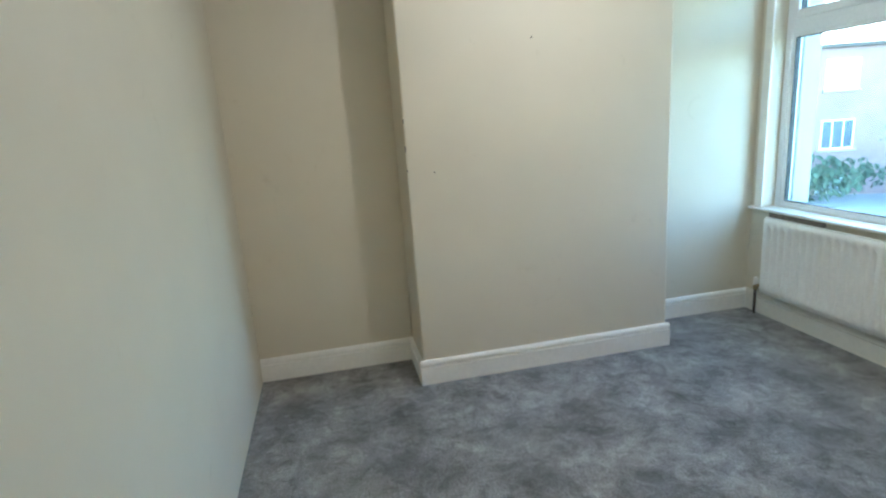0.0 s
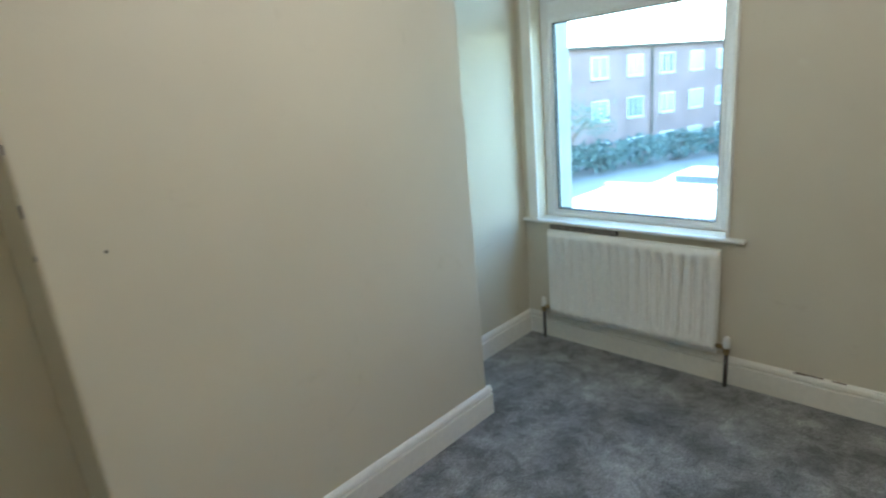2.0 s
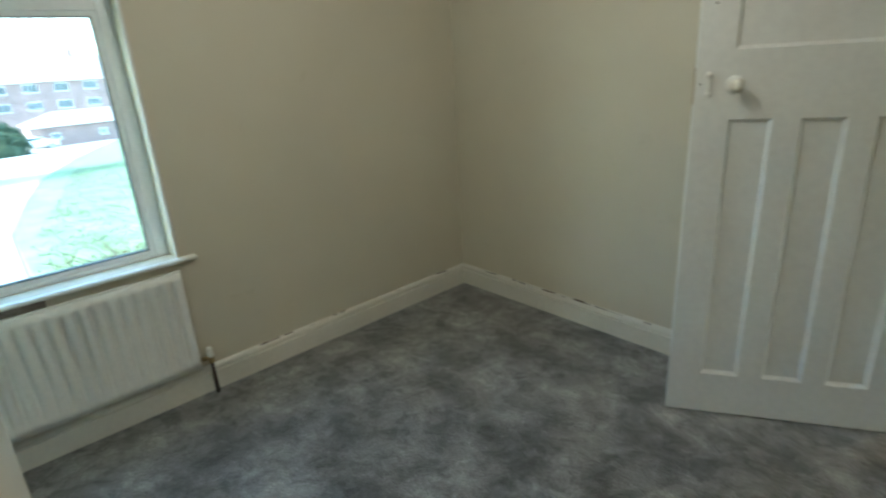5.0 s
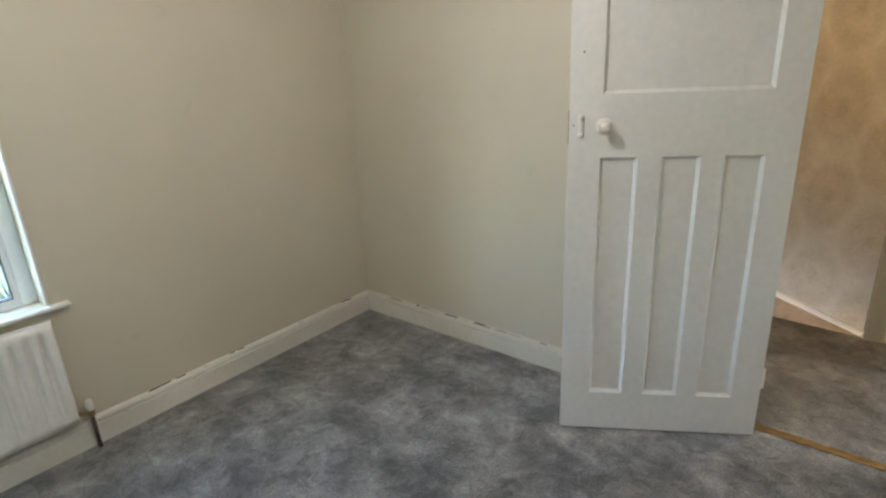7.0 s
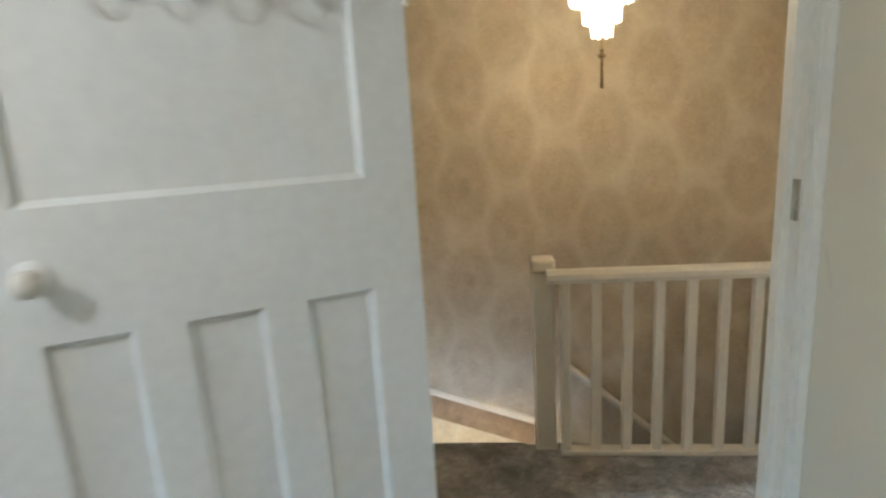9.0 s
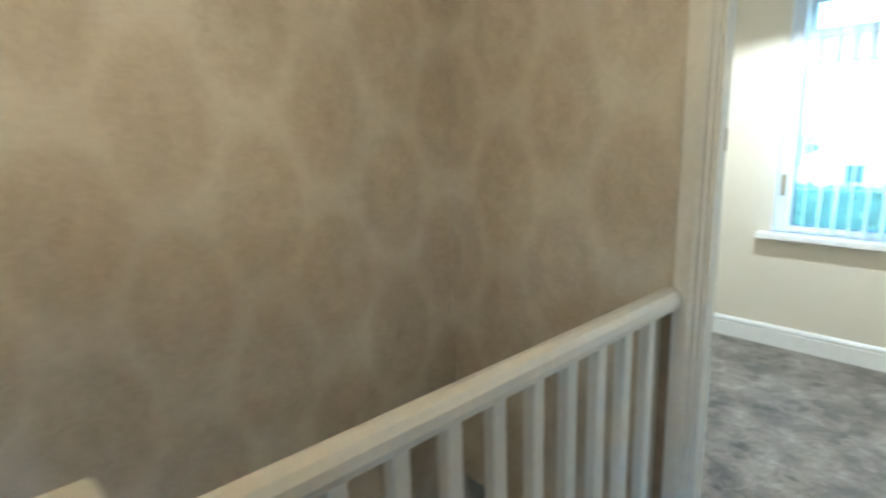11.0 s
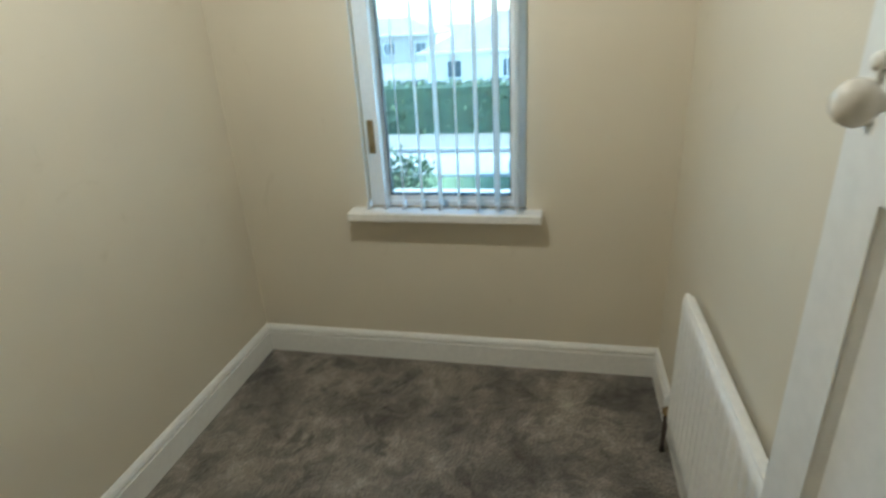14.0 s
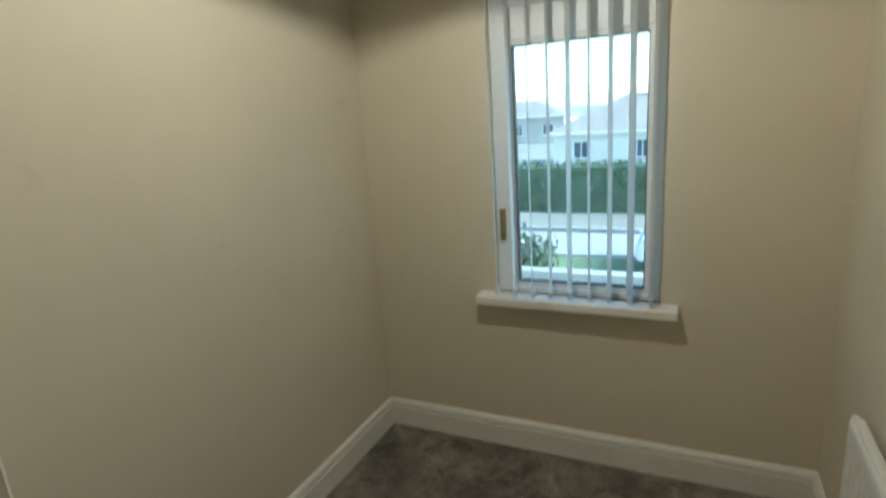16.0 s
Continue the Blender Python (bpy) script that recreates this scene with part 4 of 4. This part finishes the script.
flats = building("flats_block", "three-storey red brick block of flats with white windows", pose(60.7, 12.15, -4.75, 0, 0, 167.6), 44.0, 9.0, 3, 2.6, BRICK, "flat", 13, (1.5, 1.3), "apartment building")
for k in (3.4, 13.5, 23.7, 33.9):
    part("drainpipe", cyl((k, 0.08, -1.0), (k, 0.08, 7.75), 0.07, 8), FENCE, flats)
building("terrace", "row of brick terraced houses with pale tiled roof", pose(106, -48, -3.65, 0, 0, 90), 52.0, 8.0, 2, 2.55, BRICK, 3.5, 13, (1.9, 1.2), chimneys=(8, 20, 31, 42))
building("garage_row", "low brick garage with a pale shallow roof", pose(78, -20, -5.9, 0, 0, 90), 14.5, 6.0, 1, 2.5, BRICK, 1.3, 3, (0.9, 0.7), "garage")
building("far_house", "red brick house seen far behind the trees", pose(84, 8.0, -4.2, 0, 0, 105), 9.0, 7.0, 2, 2.5, BRICK, 1.8, 3)
g = thing("flat_roof_garage", "garage with a pale felted flat roof", "garage")
part("wall", boxes((5.6, 11.0, 3.9, 6.45, -2.9, -0.95)), RENDER, g)
part("roof", boxes((5.4, 11.1, 3.75, 6.6, -0.95, -0.82)), CONCRETE, g, "pale felted flat roof")
part("upstand", boxes((10.95, 11.1, 3.75, 6.6, -0.82, -0.74)), CONCRETE, g)
part("capping", boxes((5.4, 11.12, 3.71, 3.75, -0.93, -0.79)), FENCE, g, "dark metal capping")
conifer(43, 5.0, 9.0, 6.4)
shrub("round_hedge", 69.5, -2.1, 4.6, 4.9, 5.0, HEDGE, "large rounded dark green hedge across the road", 4200, 0.24, base=lie(69.5) - 1.5, category="hedge")
for x, y in ((25.0, 16.6), (28.0, 15.9), (31.5, 15.2), (35.0, 14.4), (39.0, 13.5)):
    shrub("shrub", x, y, 4.8, 3.4, 1.9, CONIFER, "low tangled bush along the flats", 620, 0.14)
shrub("shrub", 36.5, 5.6, 2.4, 2.4, 1.9, SHRUB, "yellow-green garden shrub behind the wall", 500, 0.1)
shrub("shrub", 30.5, 7.9, 5.0, 4.0, 2.1, CONIFER, "dark tangled shrub behind the wall", 900, 0.12)
shrub("shrub", 15.5, 3.4, 1.9, 2.6, 1.75, SHRUB, "yellowing half-bare shrub by the fence", 650, 0.04, stems=90)
shrub("shrub", 14.0, -0.2, 1.6, 4.2, 1.15, SHRUB, "thin twiggy shrub at the lawn's edge", 300, 0.035, stems=80)
shrub("shrub", 20.5, 20.5, 8.0, 8.0, 2.0, HEDGE, "broad green bush below the window", 1800, 0.14)


def sparse_tree(x, y, h, w):
    """A forked trunk with thin limbs and a loose crown of small leaves."""
    t = thing("sparse_tree", "thinly leaved grey-green tree before the flats", "tree", pose(x, y, lie(x)))
    rng = random.Random(21)
    wood, bm = bmesh.new(), bmesh.new()
    cyl((0, 0, -0.1), (0.05, 0.05, h * 0.34), 0.13, 8, 0.09, wood)
    for k in range(11):
        a, up = k * 2.4, rng.uniform(0.5, 0.98)
        p = Vector((0.05, 0.05, h * rng.uniform(0.24, 0.36)))
        q = Vector((math.cos(a) * w * 0.27, math.sin(a) * w * 0.27, h * (0.30 + 0.45 * up)))
        cyl(p, q, 0.05, 6, 0.025, wood)
        for j in range(4):
            b = a + rng.uniform(-0.9, 0.9)
            e = q + Vector((math.cos(b) * w * 0.22, math.sin(b) * w * 0.22, h * rng.uniform(-0.05, 0.22)))
            cyl(q, e, 0.022, 5, 0.006, wood)
            for f in (0.45, 0.8, 1.05):
                leaves(bm, 16, (0.8, 0.8, 0.6), 0.055, q.lerp(e, f), rng=rng)
    part("trunk", wood, BARK, t)
    part("crown", bm, CONIFER, t)


sparse_tree(22.4, 14.9, 4.7, 4.2)


def garden_wall(p, q, h):
    t = thing("garden_wall", "low brick garden wall with coping along the road", "wall")
    bm = bmesh.new()
    n = 8
    d = Vector((q[0] - p[0], q[1] - p[1], 0))
    m0 = math.atan2(d.y, d.x)
    for k in range(n):
        a = Vector((p[0], p[1], 0)) + d * (k / n)
        box(bm, 0, d.length / n, -0.12, 0.12, -0.3, h, pose(a.x, a.y, lie(a.x), 0, 0, math.degrees(m0)))
    part("wall", bm, BRICK, t)
    bm = bmesh.new()
    for k in range(n):
        a = Vector((p[0], p[1], 0)) + d * (k / n)
        box(bm, 0, d.length / n, -0.16, 0.16, h, h + 0.07, pose(a.x, a.y, lie(a.x), 0, 0, math.degrees(m0)))
    part("coping", bm, CONCRETE, t)
    a = Vector((p[0], p[1], 0)) + d * 0.62
    part("pier", boxes((a.x - 0.25, a.x + 0.25, a.y - 0.25, a.y + 0.25, lie(a.x) - 0.2, lie(a.x) + h + 0.5)), BRICK, t)


garden_wall((23.3, 5.35), (41.5, 3.35), 1.0)


def board_fence(name, x, y0, y1, h, label):
    t = thing(name, label, "fence")
    n = int((y1 - y0) / 0.16)
    for k in range(n):
        y = y0 + (y1 - y0) * k / n
        part("board", boxes((x, x + 0.025, y, y + 0.145, lie(x), lie(x) + h + 0.04 * math.sin(k * 1.7))), FENCE, t)
    for z in (0.35, h - 0.25):
        part("rail", boxes((x + 0.026, x + 0.07, y0, y1, lie(x) + z, lie(x) + z + 0.08)), FENCE, t)


board_fence("board_fence", 13.7, 2.64, 4.35, 1.03, "dark wooden board fence at the garden end")


def lamp_post(x, y, h):
    t = thing("street_lamp", "slim grey street lamp by the garden wall", "street lamp", pose(x, y, lie(x)))
    part("pole", cyl((0, 0, 0), (0, 0, h), 0.07, 10, 0.04), STEEL, t)
    part("arm", cyl((0, 0, h), (-0.6, -0.3, h + 0.1), 0.035, 8), STEEL, t)
    part("lantern", rbox(-0.95, -0.5, -0.42, -0.2, h + 0.04, h + 0.16, 0.03), STEEL, t)


lamp_post(39.5, 4.55, 4.6)


def car(name, m, paint, label):
    t = thing(name, label, "car", m, "parked cars")
    prof = [(-2.1, 0.35), (-2.12, 0.75), (-1.95, 0.92), (-1.15, 1.0), (-0.45, 1.42), (0.95, 1.45), (1.75, 1.02), (2.05, 0.95), (2.1, 0.4)]
    bm = bmesh.new()
    sides = [[bm.verts.new((x, s * (0.84 if z < 1.1 else 0.68), z)) for x, z in prof] for s in (-1, 1)]
    n = len(prof)
    for i in range(n):
        bm.faces.new((sides[0][i], sides[0][(i + 1) % n], sides[1][(i + 1) % n], sides[1][i]))
    bm.faces.new(sides[0])
    bm.faces.new(sides[1][::-1])
    bmesh.ops.bevel(bm, geom=bm.edges[:], offset=0.05, segments=2, affect="EDGES")
    b = part("body", bm, paint, t)
    part("windscreen", boxes((-0.03, 0.03, -0.6, 0.6, -0.36, 0.36)), DARK_GLASS, t, m=pose(-0.82, 0, 1.24, 0, 58, 0))
    part("rear_window", boxes((-0.03, 0.03, -0.6, 0.6, -0.30, 0.30)), DARK_GLASS, t, m=pose(1.37, 0, 1.25, 0, -62, 0))
    for s in (-1, 1):
        part("side_window", boxes((-0.45, 0.95, -0.012, 0.012, 1.08, 1.36)), DARK_GLASS, t, m=pose(0, s * 0.775, 0))
        for x in (-1.3, 1.3):
            w = part("wheel", cyl((x, s * 0.70, 0.31), (x, s * 0.87, 0.31), 0.31, 18), RUBBER, t)
            part("rim", cyl((x, s * 0.86, 0.31), (x, s * 0.885, 0.31), 0.19, 14), STEEL, w)
        part("headlight", rbox(-2.13, -2.02, s * 0.62 - 0.14, s * 0.62 + 0.14, 0.66, 0.80, 0.02), UPVC, t)
        part("tail_light", rbox(2.0, 2.1, s * 0.66 - 0.1, s * 0.66 + 0.1, 0.72, 0.92, 0.02), CAR_RED, t)


car("parked_car", pose(18.8, 6.9, lie(18.8), 0, 0, 85), CAR_PAINT, "small white car parked by the road")
car("parked_car", pose(75.5, -5.4, lie(75.5), 0, 0, 100), CAR_PAINT, "pale silver car parked before the garage")
car("parked_car", pose(47, 9.2, lie(47), 0, 0, 70), DARK_GLASS, "dark blue car parked behind the tree")
car("parked_car", pose(-16.2, 0.0, -2.88, 0, 0, 90), CAR_PAINT, "white car with red tail lights parked on the road")

# west side, seen through the blind
hedge(-25.0, -23.2, -22, 14, 1.95, "long dark green garden hedge across the road", 9000)
building("bungalow", "white rendered bungalow with a pale tiled hipped roof", pose(-36, 8, -2.9, 0, 0, -90), 17.0, 8.0, 1, 2.55, RENDER, 2.0, 5, (1.0, 1.1), chimneys=(10.0,))
building("distant_house", "distant grey rendered house beyond the bungalow", pose(-62, -14, -2.9, 0, 0, -90), 14.0, 8.0, 1, 3.0, CONCRETE, 1.6, 4)
shrub("shrub", -14.2, -4.6, 1.4, 2.0, 1.5, HEDGE, "green garden shrub by the pavement", 700, 0.07)
w = thing("low_wall", "low pale concrete garden wall", "wall")
part("wall", boxes((-13.6, -13.4, -14, 10, -2.95, -2.35)), CONCRETE, w)
part("coping", boxes((-13.66, -13.34, -14, 10, -2.35, -2.28)), CONCRETE, w)


def tufts(name, label, count, area, size):
    """Loose grass tufts over the lawn."""
    rng = random.Random(11)
    bm = bmesh.new()
    x0, x1, y0, y1 = area
    for _ in range(count):
        x = rng.uniform(x0, x1)
        edge = 1.2 if x < 20 else 1.2 - (x - 20) * 0.21
        y = edge - abs(rng.gauss(0, 1)) * (y1 - y0) * 0.4
        z = lie(x) + 0.05
        for _b in range(3):
            a, h = rng.uniform(0, 6.28), size * rng.uniform(0.5, 1.3)
            dx, dy = math.cos(a) * h * 0.4, math.sin(a) * h * 0.4
            vs = [bm.verts.new(v) for v in ((x - dy * 0.5, y + dx * 0.5, z), (x + dy * 0.5, y - dx * 0.5, z), (x + dx, y + dy, z + h))]
            bm.faces.new(vs)
    return tagged(new(name, mesh(name, bm, GRASS)), label, "grass", kind="stuff")


tufts("grass_tufts", "uneven tufts of pale green grass", 8000, (9, 44, -14, 1), 0.07)
